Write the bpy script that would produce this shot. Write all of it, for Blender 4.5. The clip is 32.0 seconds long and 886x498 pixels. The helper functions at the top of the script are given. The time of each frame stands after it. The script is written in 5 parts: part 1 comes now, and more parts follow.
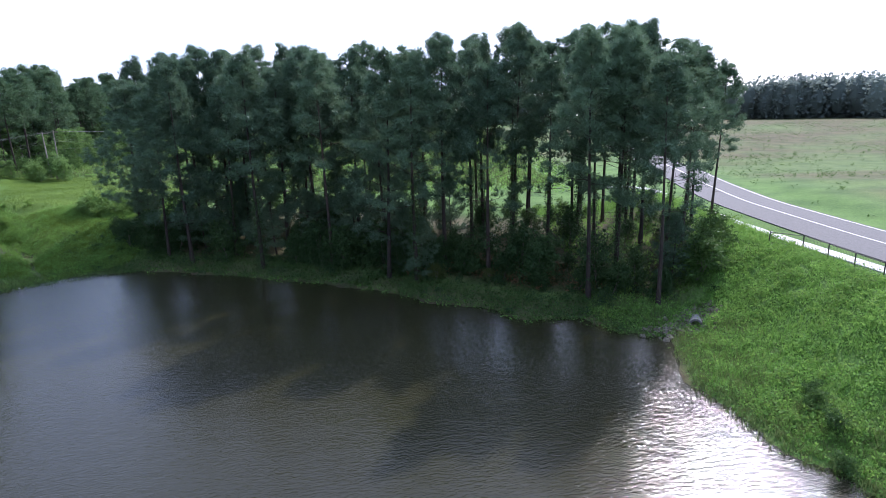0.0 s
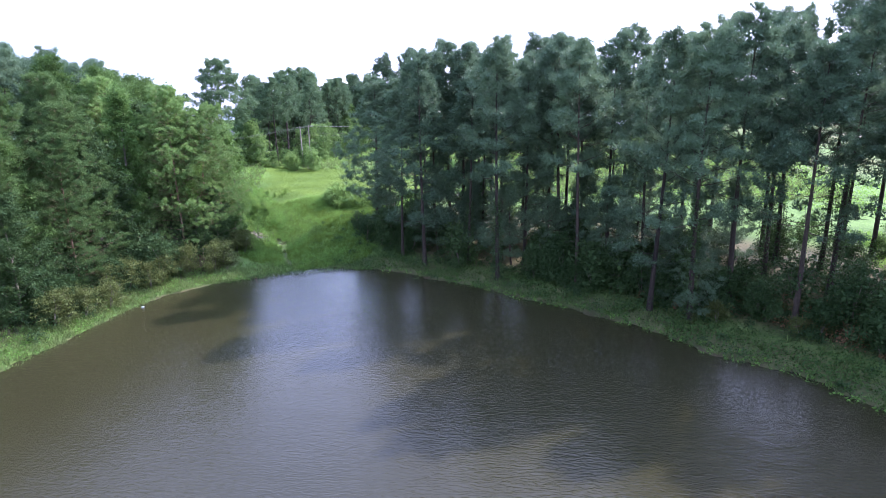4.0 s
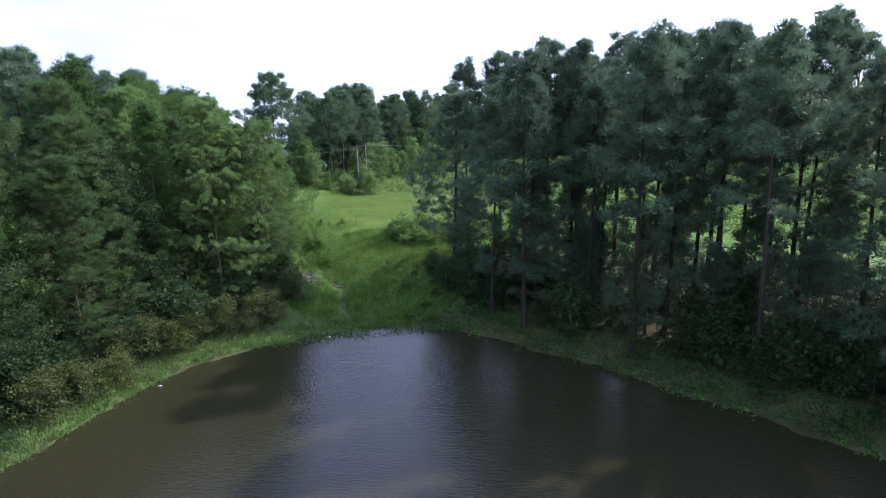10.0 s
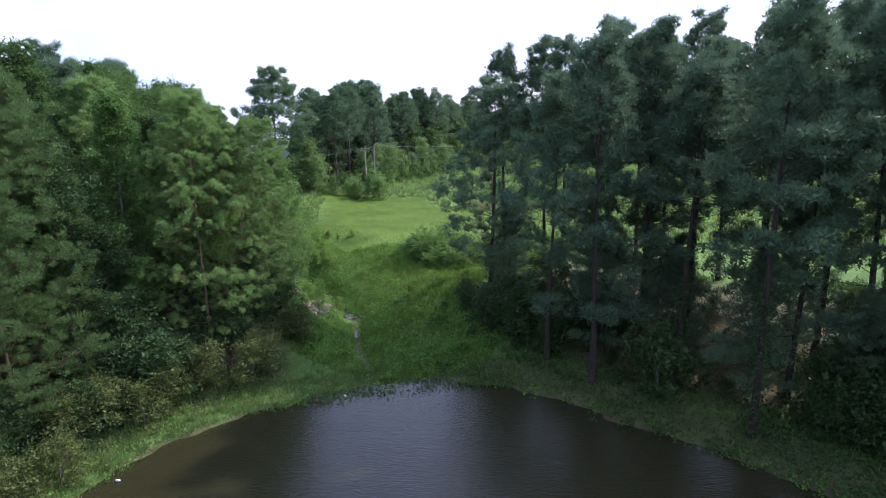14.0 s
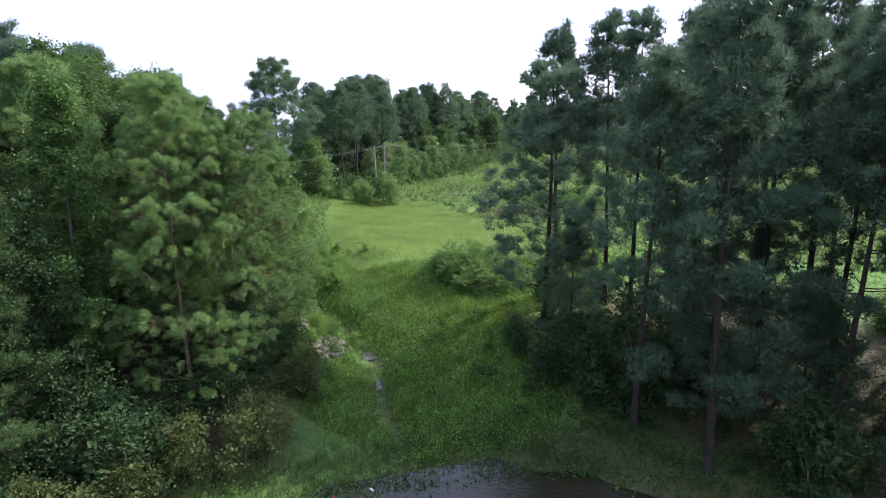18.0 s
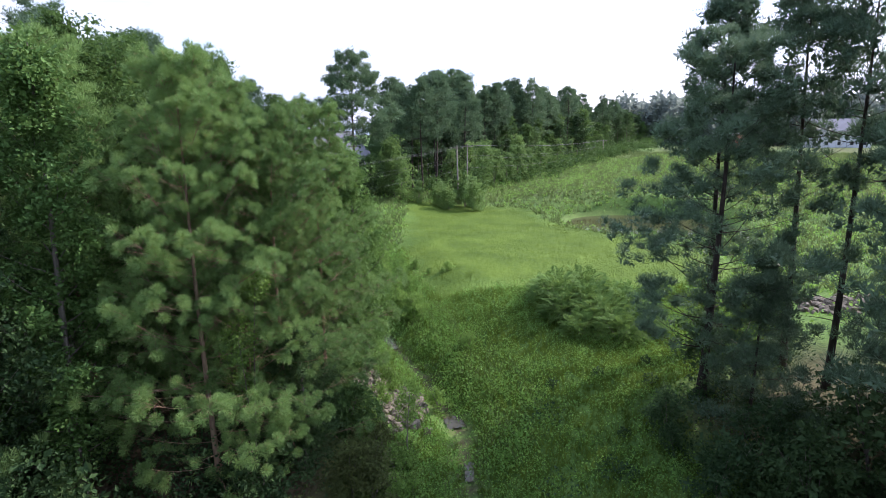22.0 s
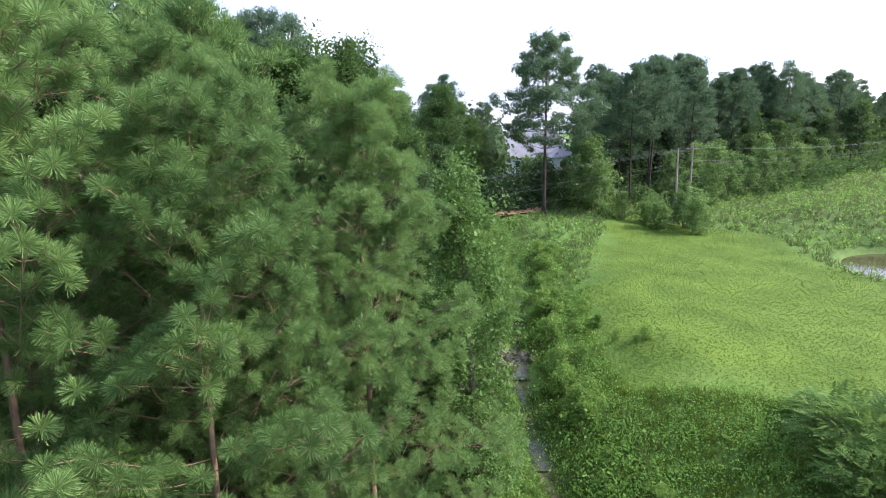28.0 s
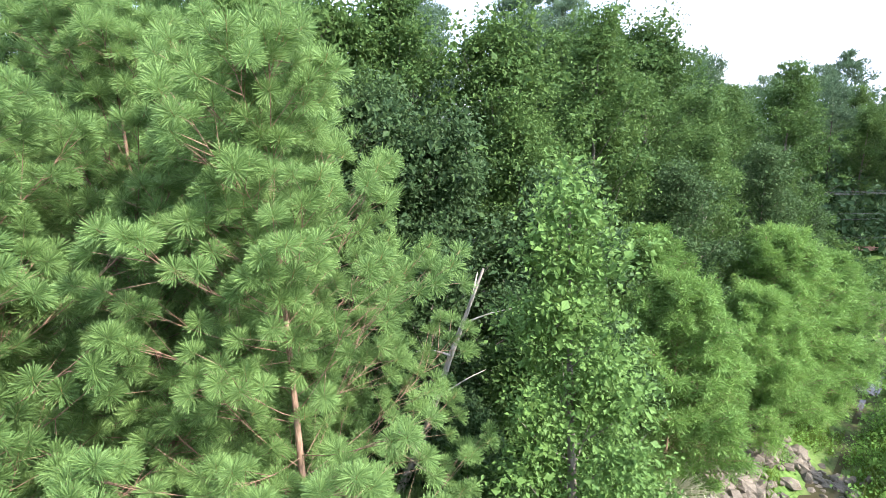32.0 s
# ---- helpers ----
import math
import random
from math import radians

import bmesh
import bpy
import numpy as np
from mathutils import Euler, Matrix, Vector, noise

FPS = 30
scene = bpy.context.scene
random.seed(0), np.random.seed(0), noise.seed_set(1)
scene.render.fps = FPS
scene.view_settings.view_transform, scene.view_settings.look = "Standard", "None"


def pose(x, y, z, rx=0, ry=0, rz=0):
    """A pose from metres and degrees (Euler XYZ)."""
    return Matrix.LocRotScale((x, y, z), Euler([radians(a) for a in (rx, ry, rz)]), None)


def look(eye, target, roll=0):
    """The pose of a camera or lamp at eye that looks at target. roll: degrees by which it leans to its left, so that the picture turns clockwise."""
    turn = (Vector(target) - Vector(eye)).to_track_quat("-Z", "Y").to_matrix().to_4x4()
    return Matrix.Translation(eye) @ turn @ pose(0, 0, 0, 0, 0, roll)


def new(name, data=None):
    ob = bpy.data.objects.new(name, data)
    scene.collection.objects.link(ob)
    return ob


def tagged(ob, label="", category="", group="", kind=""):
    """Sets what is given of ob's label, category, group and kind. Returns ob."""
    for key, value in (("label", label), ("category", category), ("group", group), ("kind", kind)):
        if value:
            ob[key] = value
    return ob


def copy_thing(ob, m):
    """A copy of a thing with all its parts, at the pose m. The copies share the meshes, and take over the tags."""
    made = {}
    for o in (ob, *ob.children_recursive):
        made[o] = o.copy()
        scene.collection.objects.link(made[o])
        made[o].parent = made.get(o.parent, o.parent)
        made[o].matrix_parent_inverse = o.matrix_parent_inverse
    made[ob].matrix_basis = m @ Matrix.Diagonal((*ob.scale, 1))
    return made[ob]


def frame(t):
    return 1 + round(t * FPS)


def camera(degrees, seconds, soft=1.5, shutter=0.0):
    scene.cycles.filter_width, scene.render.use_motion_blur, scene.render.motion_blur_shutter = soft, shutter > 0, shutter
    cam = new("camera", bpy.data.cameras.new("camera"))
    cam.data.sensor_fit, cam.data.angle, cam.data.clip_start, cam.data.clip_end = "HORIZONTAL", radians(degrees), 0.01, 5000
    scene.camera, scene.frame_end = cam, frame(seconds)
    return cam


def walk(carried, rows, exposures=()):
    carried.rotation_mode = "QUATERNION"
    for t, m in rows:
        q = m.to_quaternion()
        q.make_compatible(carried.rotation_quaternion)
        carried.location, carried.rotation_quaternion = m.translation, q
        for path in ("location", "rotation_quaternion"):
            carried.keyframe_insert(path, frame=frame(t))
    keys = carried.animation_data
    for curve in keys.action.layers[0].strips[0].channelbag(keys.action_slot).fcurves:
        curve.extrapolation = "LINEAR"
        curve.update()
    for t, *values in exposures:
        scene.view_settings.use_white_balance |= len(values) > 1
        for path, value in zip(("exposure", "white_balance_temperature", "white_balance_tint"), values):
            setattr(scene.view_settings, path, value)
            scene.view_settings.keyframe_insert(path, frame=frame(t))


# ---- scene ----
cam = camera(77.7, 32.0, soft=0.85)
METRES, EYE, TILT, LEAN, TURN = 80.0, 16.2, 0.0, 0.0, 0.0
ROWS = [
    (0.0, 0.0, 0.0, 0.0, -0.32, -13.9, 1.28),
    (0.5, -0.0093, 0.0113, 0.0003, -0.31, -13.87, 1.27),
    (1.0, -0.0186, 0.0221, 0.001, 0.74, -13.86, 1.25),
    (1.5, -0.0278, 0.0326, 0.0004, 4.06, -13.81, 1.19),
    (2.0, -0.0375, 0.0422, -0.0001, 9.14, -13.73, 1.15),
    (2.5, -0.0453, 0.0545, -0.0001, 12.77, -13.75, 1.17),
    (3.0, -0.0553, 0.0659, -0.0006, 13.75, -13.7, 1.13),
    (3.5, -0.065, 0.0778, -0.0006, 16.15, -13.7, 1.13),
    (4.0, -0.0738, 0.0892, -0.0006, 20.66, -13.7, 1.13),
    (4.5, -0.0834, 0.101, -0.0009, 22.09, -13.41, 1.11),
    (6.5, -0.1217, 0.1502, -0.0019, 24.16, -11.81, 1.17),
    (7.0, -0.1311, 0.1607, -0.0013, 24.73, -11.79, 1.14),
    (7.5, -0.1411, 0.1709, -0.0005, 25.09, -11.78, 1.13),
    (8.0, -0.152, 0.1821, -0.0001, 25.19, -11.78, 1.14),
    (8.5, -0.1625, 0.1936, 0.0, 25.28, -11.77, 1.11),
    (9.0, -0.1729, 0.2056, -0.0003, 25.36, -11.76, 1.11),
    (9.5, -0.1834, 0.2178, -0.0005, 25.42, -11.75, 1.09),
    (10.0, -0.1942, 0.23, -0.0004, 25.48, -11.75, 1.08),
    (10.5, -0.2051, 0.2423, -0.0003, 25.52, -11.74, 1.06),
    (11.0, -0.2161, 0.2549, -0.0002, 25.56, -11.75, 1.07),
    (11.5, -0.2271, 0.2675, 0.0001, 25.56, -11.76, 1.06),
    (12.0, -0.2384, 0.2802, 0.0006, 25.57, -11.74, 1.02),
    (12.5, -0.2491, 0.2923, 0.0011, 25.58, -11.76, 1.01),
    (13.0, -0.2602, 0.3045, 0.0018, 25.6, -11.78, 0.99),
    (13.5, -0.2712, 0.3167, 0.0023, 25.59, -11.79, 0.98),
    (14.0, -0.282, 0.3288, 0.0024, 25.61, -11.8, 1.0),
    (14.5, -0.2925, 0.3408, 0.0024, 25.65, -11.8, 0.99),
    (16.5, -0.335, 0.3876, 0.0036, 25.69, -11.91, 0.94),
    (17.0, -0.3454, 0.3989, 0.0037, 25.71, -11.91, 0.92),
    (17.5, -0.356, 0.4105, 0.0035, 25.72, -11.95, 0.92),
    (18.0, -0.3667, 0.4221, 0.0033, 25.76, -11.97, 0.91),
    (18.5, -0.3773, 0.434, 0.0033, 25.74, -11.99, 0.92),
    (19.0, -0.3877, 0.4464, 0.0031, 25.75, -12.0, 0.9),
    (19.5, -0.3983, 0.4588, 0.0029, 25.74, -12.0, 0.88),
    (20.0, -0.4084, 0.4714, 0.0027, 25.76, -11.98, 0.89),
    (20.5, -0.4183, 0.4839, 0.0025, 26.2, -11.97, 0.91),
    (21.0, -0.4278, 0.4965, 0.0024, 28.91, -11.96, 0.89),
    (21.5, -0.4372, 0.5095, 0.0025, 31.17, -11.95, 0.88),
    (22.0, -0.4467, 0.5225, 0.0025, 33.57, -11.94, 0.91),
    (22.5, -0.4558, 0.5354, 0.0025, 36.66, -11.92, 0.94),
    (23.0, -0.4647, 0.5486, 0.0025, 40.29, -11.9, 0.96),
    (23.5, -0.4734, 0.5619, 0.0025, 44.59, -11.86, 0.97),
    (24.0, -0.4818, 0.5752, 0.0027, 47.24, -11.86, 0.93),
    (24.5, -0.4902, 0.589, 0.0026, 48.19, -11.85, 0.92),
    (26.5, -0.5214, 0.6417, 0.0046, 52.18, -11.93, 0.91),
    (27.0, -0.5289, 0.6559, 0.0048, 52.56, -11.9, 0.93),
    (27.5, -0.5363, 0.6702, 0.005, 52.87, -11.89, 0.91),
    (28.0, -0.5434, 0.684, 0.0049, 55.21, -11.83, 1.0),
    (28.5, -0.5505, 0.6977, 0.0049, 58.77, -11.8, 0.98),
    (29.0, -0.5569, 0.7109, 0.0049, 62.9, -11.77, 0.99),
    (29.5, -0.5638, 0.7251, 0.0046, 65.24, -11.74, 0.93),
    (30.0, -0.5705, 0.7391, 0.0042, 68.44, -11.69, 0.96),
    (30.5, -0.5768, 0.753, 0.004, 73.01, -11.66, 0.89),
    (31.0, -0.5831, 0.7671, 0.0035, 78.94, -11.59, 0.93),
    (31.5, -0.5895, 0.7812, 0.003, 86.07, -11.57, 0.91),
    (32.0, -0.5961, 0.7955, 0.0026, 92.93, -11.54, 0.85),
]
walk(cam, [(t, pose(0, 0, EYE, TILT, LEAN, TURN) @ pose(METRES * x, METRES * y, METRES * z, 90 + pitch, roll, yaw)) for t, x, y, z, yaw, pitch, roll in ROWS],
     [(0.0, 0.34, 5860, 24), (1.5, 0.45, 5860, 25), (2.1, 0.50, 5870, 27), (2.8, 1.32, 5830, 34), (4.0, 1.34, 5830, 34), (7.0, 1.38, 5850, 31), (8.0, 1.18, 5870, 31), (9.0, 0.50, 5920, 29), (10.0, 0.40, 5930, 28), (14.0, 0.44, 6100, 28), (17.0, 0.56, 6200, 28), (20.0, 0.53, 6320, 27), (24.0, 0.46, 6360, 26), (28.0, 0.72, 6460, 22), (30.0, 0.92, 6460, 22), (32.0, 1.47, 6450, 23)])

# ---- world, sun ----
SUN_ELEV, SUN_YAW = 40.0, -33.0            # degrees; yaw counted from +y towards -x
world = bpy.data.worlds.new("sky")
scene.world = world
world.use_nodes = True
wn, wl = world.node_tree.nodes, world.node_tree.links
wn.clear()
w_out = wn.new("ShaderNodeOutputWorld")
w_sky = wn.new("ShaderNodeTexSky")
w_sky.sky_type = "NISHITA"
w_sky.sun_disc = False
w_sky.sun_elevation = radians(SUN_ELEV)
w_sky.sun_rotation = radians(-SUN_YAW)
w_sky.dust_density = 2.0
w_sky.air_density = 1.3
w_bg = wn.new("ShaderNodeBackground")
w_bg.inputs["Strength"].default_value = 0.08
wl.new(w_sky.outputs["Color"], w_bg.inputs["Color"])
# thin bright haze under the blue
w_co = wn.new("ShaderNodeTexCoord")
w_map = wn.new("ShaderNodeMapping")
w_map.inputs["Scale"].default_value = (1.2, 1.2, 5.0)
w_noise = wn.new("ShaderNodeTexNoise")
w_noise.inputs["Scale"].default_value = 2.2
w_noise.inputs["Detail"].default_value = 6.0
w_ramp = wn.new("ShaderNodeValToRGB")
w_ramp.color_ramp.elements[0].position = 0.38
w_ramp.color_ramp.elements[0].color = (0.36, 0.50, 0.76, 1)
w_ramp.color_ramp.elements[1].position = 0.64
w_ramp.color_ramp.elements[1].color = (0.64, 0.73, 0.88, 1)
w_bg2 = wn.new("ShaderNodeBackground")
w_bg2.inputs["Strength"].default_value = 1.12
w_add = wn.new("ShaderNodeAddShader")
# the haze glows round the sun and is weaker opposite it
w_dot = wn.new("ShaderNodeVectorMath")
w_dot.operation = "DOT_PRODUCT"
w_dot.inputs[1].default_value = (-math.sin(radians(SUN_YAW)) * math.cos(radians(SUN_ELEV)), math.cos(radians(SUN_YAW)) * math.cos(radians(SUN_ELEV)), math.sin(radians(SUN_ELEV)))
w_glow = wn.new("ShaderNodeMapRange")
w_glow.inputs["From Min"].default_value, w_glow.inputs["From Max"].default_value = -0.6, 1.0
w_glow.inputs["To Min"].default_value, w_glow.inputs["To Max"].default_value = 0.50, 1.85
wl.new(w_co.outputs["Generated"], w_dot.inputs[0])
wl.new(w_dot.outputs["Value"], w_glow.inputs["Value"])
w_aur = wn.new("ShaderNodeMapRange")
w_aur.interpolation_type = "SMOOTHSTEP"
w_aur.inputs["From Min"].default_value, w_aur.inputs["From Max"].default_value = 0.84, 1.0
w_aur.inputs["To Min"].default_value, w_aur.inputs["To Max"].default_value = 0.0, 0.9
w_both = wn.new("ShaderNodeMath")
wl.new(w_dot.outputs["Value"], w_aur.inputs["Value"])
wl.new(w_glow.outputs[0], w_both.inputs[0])
wl.new(w_aur.outputs[0], w_both.inputs[1])
wl.new(w_both.outputs[0], w_bg2.inputs["Strength"])
wl.new(w_co.outputs["Generated"], w_map.inputs["Vector"])
wl.new(w_map.outputs["Vector"], w_noise.inputs["Vector"])
wl.new(w_noise.outputs["Fac"], w_ramp.inputs["Fac"])
wl.new(w_ramp.outputs["Color"], w_bg2.inputs["Color"])
wl.new(w_bg.outputs[0], w_add.inputs[0])
wl.new(w_bg2.outputs[0], w_add.inputs[1])
wl.new(w_add.outputs[0], w_out.inputs["Surface"])

sun_data = bpy.data.lights.new("sun", "SUN")
sun_data.energy, sun_data.angle, sun_data.color = 4.95, radians(1.2), (1.0, 0.95, 0.86)
sun = new("sun", sun_data)
sun_way = Vector((-math.sin(radians(SUN_YAW)) * math.cos(radians(SUN_ELEV)), math.cos(radians(SUN_YAW)) * math.cos(radians(SUN_ELEV)), math.sin(radians(SUN_ELEV))))
sun.matrix_world = look(sun_way * 300, (0, 0, 0))


# ---- materials ----
def material(name):
    m = bpy.data.materials.new(name)
    m.use_nodes = True
    n, l = m.node_tree.nodes, m.node_tree.links
    return m, n, l, n["Principled BSDF"]


def leafy(name, dark, light, gloss=0.5, see=0.35, warm=None, island=0.6, spec=0.10):
    """Foliage: colour varies from plant to plant and from leaf to leaf, and some light passes through."""
    m, n, l, b = material(name)
    oi, geo = n.new("ShaderNodeObjectInfo"), n.new("ShaderNodeNewGeometry")
    tex, noi = n.new("ShaderNodeTexCoord"), n.new("ShaderNodeTexNoise")
    noi.inputs["Scale"].default_value = 0.55
    noi.inputs["Detail"].default_value = 3
    l.new(tex.outputs["Object"], noi.inputs["Vector"])
    s1 = n.new("ShaderNodeMath"); s1.operation = "MULTIPLY"; s1.inputs[1].default_value = island
    l.new(geo.outputs["Random Per Island"], s1.inputs[0])
    s2 = n.new("ShaderNodeMath"); s2.operation = "MULTIPLY_ADD"; s2.inputs[1].default_value = 0.35
    l.new(oi.outputs["Random"], s2.inputs[0]); l.new(s1.outputs[0], s2.inputs[2])
    s3 = n.new("ShaderNodeMath"); s3.operation = "MULTIPLY_ADD"; s3.inputs[1].default_value = 0.5
    l.new(noi.outputs["Fac"], s3.inputs[0]); l.new(s2.outputs[0], s3.inputs[2])
    s4 = n.new("ShaderNodeMath"); s4.operation = "SUBTRACT"; s4.inputs[1].default_value = 0.22; s4.use_clamp = True
    l.new(s3.outputs[0], s4.inputs[0])
    r = n.new("ShaderNodeValToRGB")
    r.color_ramp.elements[0].color = (*dark, 1)
    r.color_ramp.elements[1].color = (*light, 1)
    if warm:
        e = r.color_ramp.elements.new(0.97); e.color = (*light, 1)
        r.color_ramp.elements[-1].color = (*warm, 1)
    l.new(s4.outputs[0], r.inputs["Fac"])
    l.new(r.outputs["Color"], b.inputs["Base Color"])
    b.inputs["Roughness"].default_value = gloss
    b.inputs["Specular IOR Level"].default_value = spec
    tr = n.new("ShaderNodeBsdfTranslucent")
    hs = n.new("ShaderNodeHueSaturation"); hs.inputs["Hue"].default_value = 0.485; hs.inputs["Value"].default_value = 1.3
    l.new(r.outputs["Color"], hs.inputs["Color"]); l.new(hs.outputs["Color"], tr.inputs["Color"])
    mx = n.new("ShaderNodeMixShader"); mx.inputs["Fac"].default_value = see
    out = n["Material Output"]
    l.new(b.outputs[0], mx.inputs[1]); l.new(tr.outputs[0], mx.inputs[2]); l.new(mx.outputs[0], out.inputs["Surface"])
    return m


def grainy(name, dark, light, scale, rough=0.9, bump=0.4, detail=8, stretch=(1, 1, 1), second=None, spec=0.3):
    """A rough surface with two scales of variation and fine relief."""
    m, n, l, b = material(name)
    tex, mp = n.new("ShaderNodeTexCoord"), n.new("ShaderNodeMapping")
    mp.inputs["Scale"].default_value = stretch
    l.new(tex.outputs["Object"], mp.inputs["Vector"])
    n1, n2 = n.new("ShaderNodeTexNoise"), n.new("ShaderNodeTexNoise")
    n1.inputs["Scale"].default_value, n1.inputs["Detail"].default_value = scale, detail
    n2.inputs["Scale"].default_value, n2.inputs["Detail"].default_value = scale * 0.08, 4
    for q in (n1, n2):
        l.new(mp.outputs["Vector"], q.inputs["Vector"])
    ad = n.new("ShaderNodeMath"); ad.operation = "ADD"
    l.new(n1.outputs["Fac"], ad.inputs[0]); l.new(n2.outputs["Fac"], ad.inputs[1])
    oi = n.new("ShaderNodeObjectInfo")
    ob = n.new("ShaderNodeMath"); ob.operation = "MULTIPLY_ADD"; ob.inputs[1].default_value = 0.3
    l.new(oi.outputs["Random"], ob.inputs[0]); l.new(ad.outputs[0], ob.inputs[2])
    mr = n.new("ShaderNodeMapRange"); mr.inputs["From Min"].default_value = 0.75; mr.inputs["From Max"].default_value = 1.5
    l.new(ob.outputs[0], mr.inputs["Value"])
    r = n.new("ShaderNodeValToRGB")
    r.color_ramp.elements[0].color, r.color_ramp.elements[1].color = (*dark, 1), (*light, 1)
    if second:
        e = r.color_ramp.elements.new(0.5); e.color = (*second, 1)
    l.new(mr.outputs[0], r.inputs["Fac"]); l.new(r.outputs["Color"], b.inputs["Base Color"])
    b.inputs["Roughness"].default_value = rough
    b.inputs["Specular IOR Level"].default_value = spec
    bp = n.new("ShaderNodeBump"); bp.inputs["Strength"].default_value = bump; bp.inputs["Distance"].default_value = 0.062
    l.new(n1.outputs["Fac"], bp.inputs["Height"]); l.new(bp.outputs["Normal"], b.inputs["Normal"])
    return m


M_NEEDLE = leafy("pine_needles", (0.044, 0.084, 0.051), (0.160, 0.252, 0.142), 0.45, 0.35, island=0.35, spec=0.16)
M_NEEDLE_FAR = leafy("far_pine_needles", (0.038, 0.078, 0.040), (0.142, 0.230, 0.114), 0.5, 0.35, island=0.35, spec=0.12)
M_NEEDLE_YOUNG = leafy("young_pine_needles", (0.046, 0.110, 0.030), (0.250, 0.402, 0.124), 0.5, 0.28, island=0.45, spec=0.14)
M_NEEDLE_MID = leafy("mid_pine_needles", (0.036, 0.080, 0.026), (0.140, 0.230, 0.074), 0.5, 0.25, island=0.45)
M_NEEDLE_BRIGHT = leafy("bright_pine_needles", (0.055, 0.125, 0.030), (0.170, 0.310, 0.074), 0.45, 0.32)
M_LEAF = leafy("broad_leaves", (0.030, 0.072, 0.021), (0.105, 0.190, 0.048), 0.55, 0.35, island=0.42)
# dark-leaved plants; on the west bank this dark colour stands in for shade
M_LEAF_DARK_SHADE = leafy("dark_shade_leaves", (0.023, 0.054, 0.021), (0.076, 0.135, 0.045), 0.55, 0.30, island=0.42)
M_LEAF_LIGHT = leafy("light_leaves", (0.070, 0.145, 0.030), (0.190, 0.325, 0.072), 0.55, 0.38)
M_LEAF_SUMAC = leafy("sumac_leaves", (0.050, 0.110, 0.026), (0.130, 0.230, 0.055), 0.75, 0.32, spec=0.1)
M_LEAF_GUM = leafy("gum_leaves", (0.048, 0.112, 0.030), (0.145, 0.262, 0.068), 0.5, 0.32, island=0.42)
M_LEAF_OLIVE = leafy("olive_leaves", (0.048, 0.070, 0.020), (0.128, 0.160, 0.050), 0.5, 0.30, (0.22, 0.16, 0.07))
M_GRASS = leafy("grass_blades", (0.052, 0.098, 0.013), (0.105, 0.168, 0.024), 0.7, 0.36, spec=0.12)
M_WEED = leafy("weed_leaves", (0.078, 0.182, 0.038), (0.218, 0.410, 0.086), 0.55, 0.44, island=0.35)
M_REED = leafy("reed_blades", (0.052, 0.090, 0.028), (0.155, 0.215, 0.072), 0.55, 0.35, (0.36, 0.28, 0.13))
M_BROWN = leafy("dead_leaves", (0.10, 0.055, 0.030), (0.26, 0.15, 0.08), 0.7, 0.15)
M_PLUME = leafy("pale_plume_grass", (0.22, 0.24, 0.14), (0.46, 0.46, 0.32), 0.6, 0.3)
M_BARK = grainy("pine_bark", (0.016, 0.013, 0.012), (0.085, 0.062, 0.048), 14, 0.92, 0.9, 8, (1, 1, 0.25), (0.042, 0.032, 0.026))
M_BUD = grainy("pale_shoots", (0.20, 0.13, 0.05), (0.46, 0.34, 0.14), 20, 0.8, 0.1)
M_BARK_YOUNG = grainy("young_pine_bark", (0.085, 0.055, 0.038), (0.30, 0.20, 0.13), 18, 0.9, 0.7, 8, (1, 1, 0.3))
M_BARK_GREY = grainy("grey_bark", (0.07, 0.06, 0.05), (0.25, 0.22, 0.18), 12, 0.92, 0.7, 8, (1, 1, 0.3))
M_DEADWOOD = grainy("dead_wood", (0.22, 0.19, 0.15), (0.48, 0.44, 0.37), 12, 0.9, 0.5, 8, (1, 1, 0.2))
M_ROCK = grainy("grey_rock", (0.056, 0.050, 0.036), (0.195, 0.170, 0.122), 9, 0.85, 0.6)
M_ASPHALT = grainy("asphalt", (0.080, 0.076, 0.072), (0.132, 0.126, 0.118), 40, 0.85, 0.3)
M_CONCRETE = grainy("concrete", (0.40, 0.39, 0.36), (0.58, 0.57, 0.53), 6, 0.85, 0.25)
M_PIPE = grainy("weathered_concrete", (0.12, 0.115, 0.105), (0.26, 0.25, 0.225), 5, 0.9, 0.4)
M_PAINT = grainy("road_paint", (0.55, 0.54, 0.50), (0.75, 0.74, 0.70), 12, 0.7, 0.15)
M_IRON = grainy("black_iron", (0.012, 0.012, 0.013), (0.035, 0.034, 0.033), 20, 0.5, 0.1)
M_CLAY = grainy("red_clay", (0.24, 0.115, 0.065), (0.46, 0.27, 0.17), 3, 0.95, 0.5)
M_POLE = grainy("pole_wood", (0.16, 0.14, 0.12), (0.34, 0.30, 0.26), 16, 0.9, 0.4, 8, (1, 1, 0.1))
M_WIRE = grainy("wire", (0.05, 0.05, 0.05), (0.09, 0.09, 0.09), 8, 0.5, 0.0)
M_SIDING = grainy("pale_siding", (0.50, 0.52, 0.54), (0.64, 0.66, 0.68), 2, 0.7, 0.1)
M_ROOF = grainy("grey_shingles", (0.13, 0.13, 0.14), (0.25, 0.25, 0.27), 4, 0.95, 0.4, spec=0.08)
M_BRICKRED = grainy("red_wall", (0.38, 0.10, 0.065), (0.52, 0.16, 0.10), 4, 0.85, 0.2)
M_GLASS_DARK = grainy("dark_pane", (0.02, 0.025, 0.03), (0.04, 0.045, 0.05), 1, 0.1, 0.0, spec=0.6)


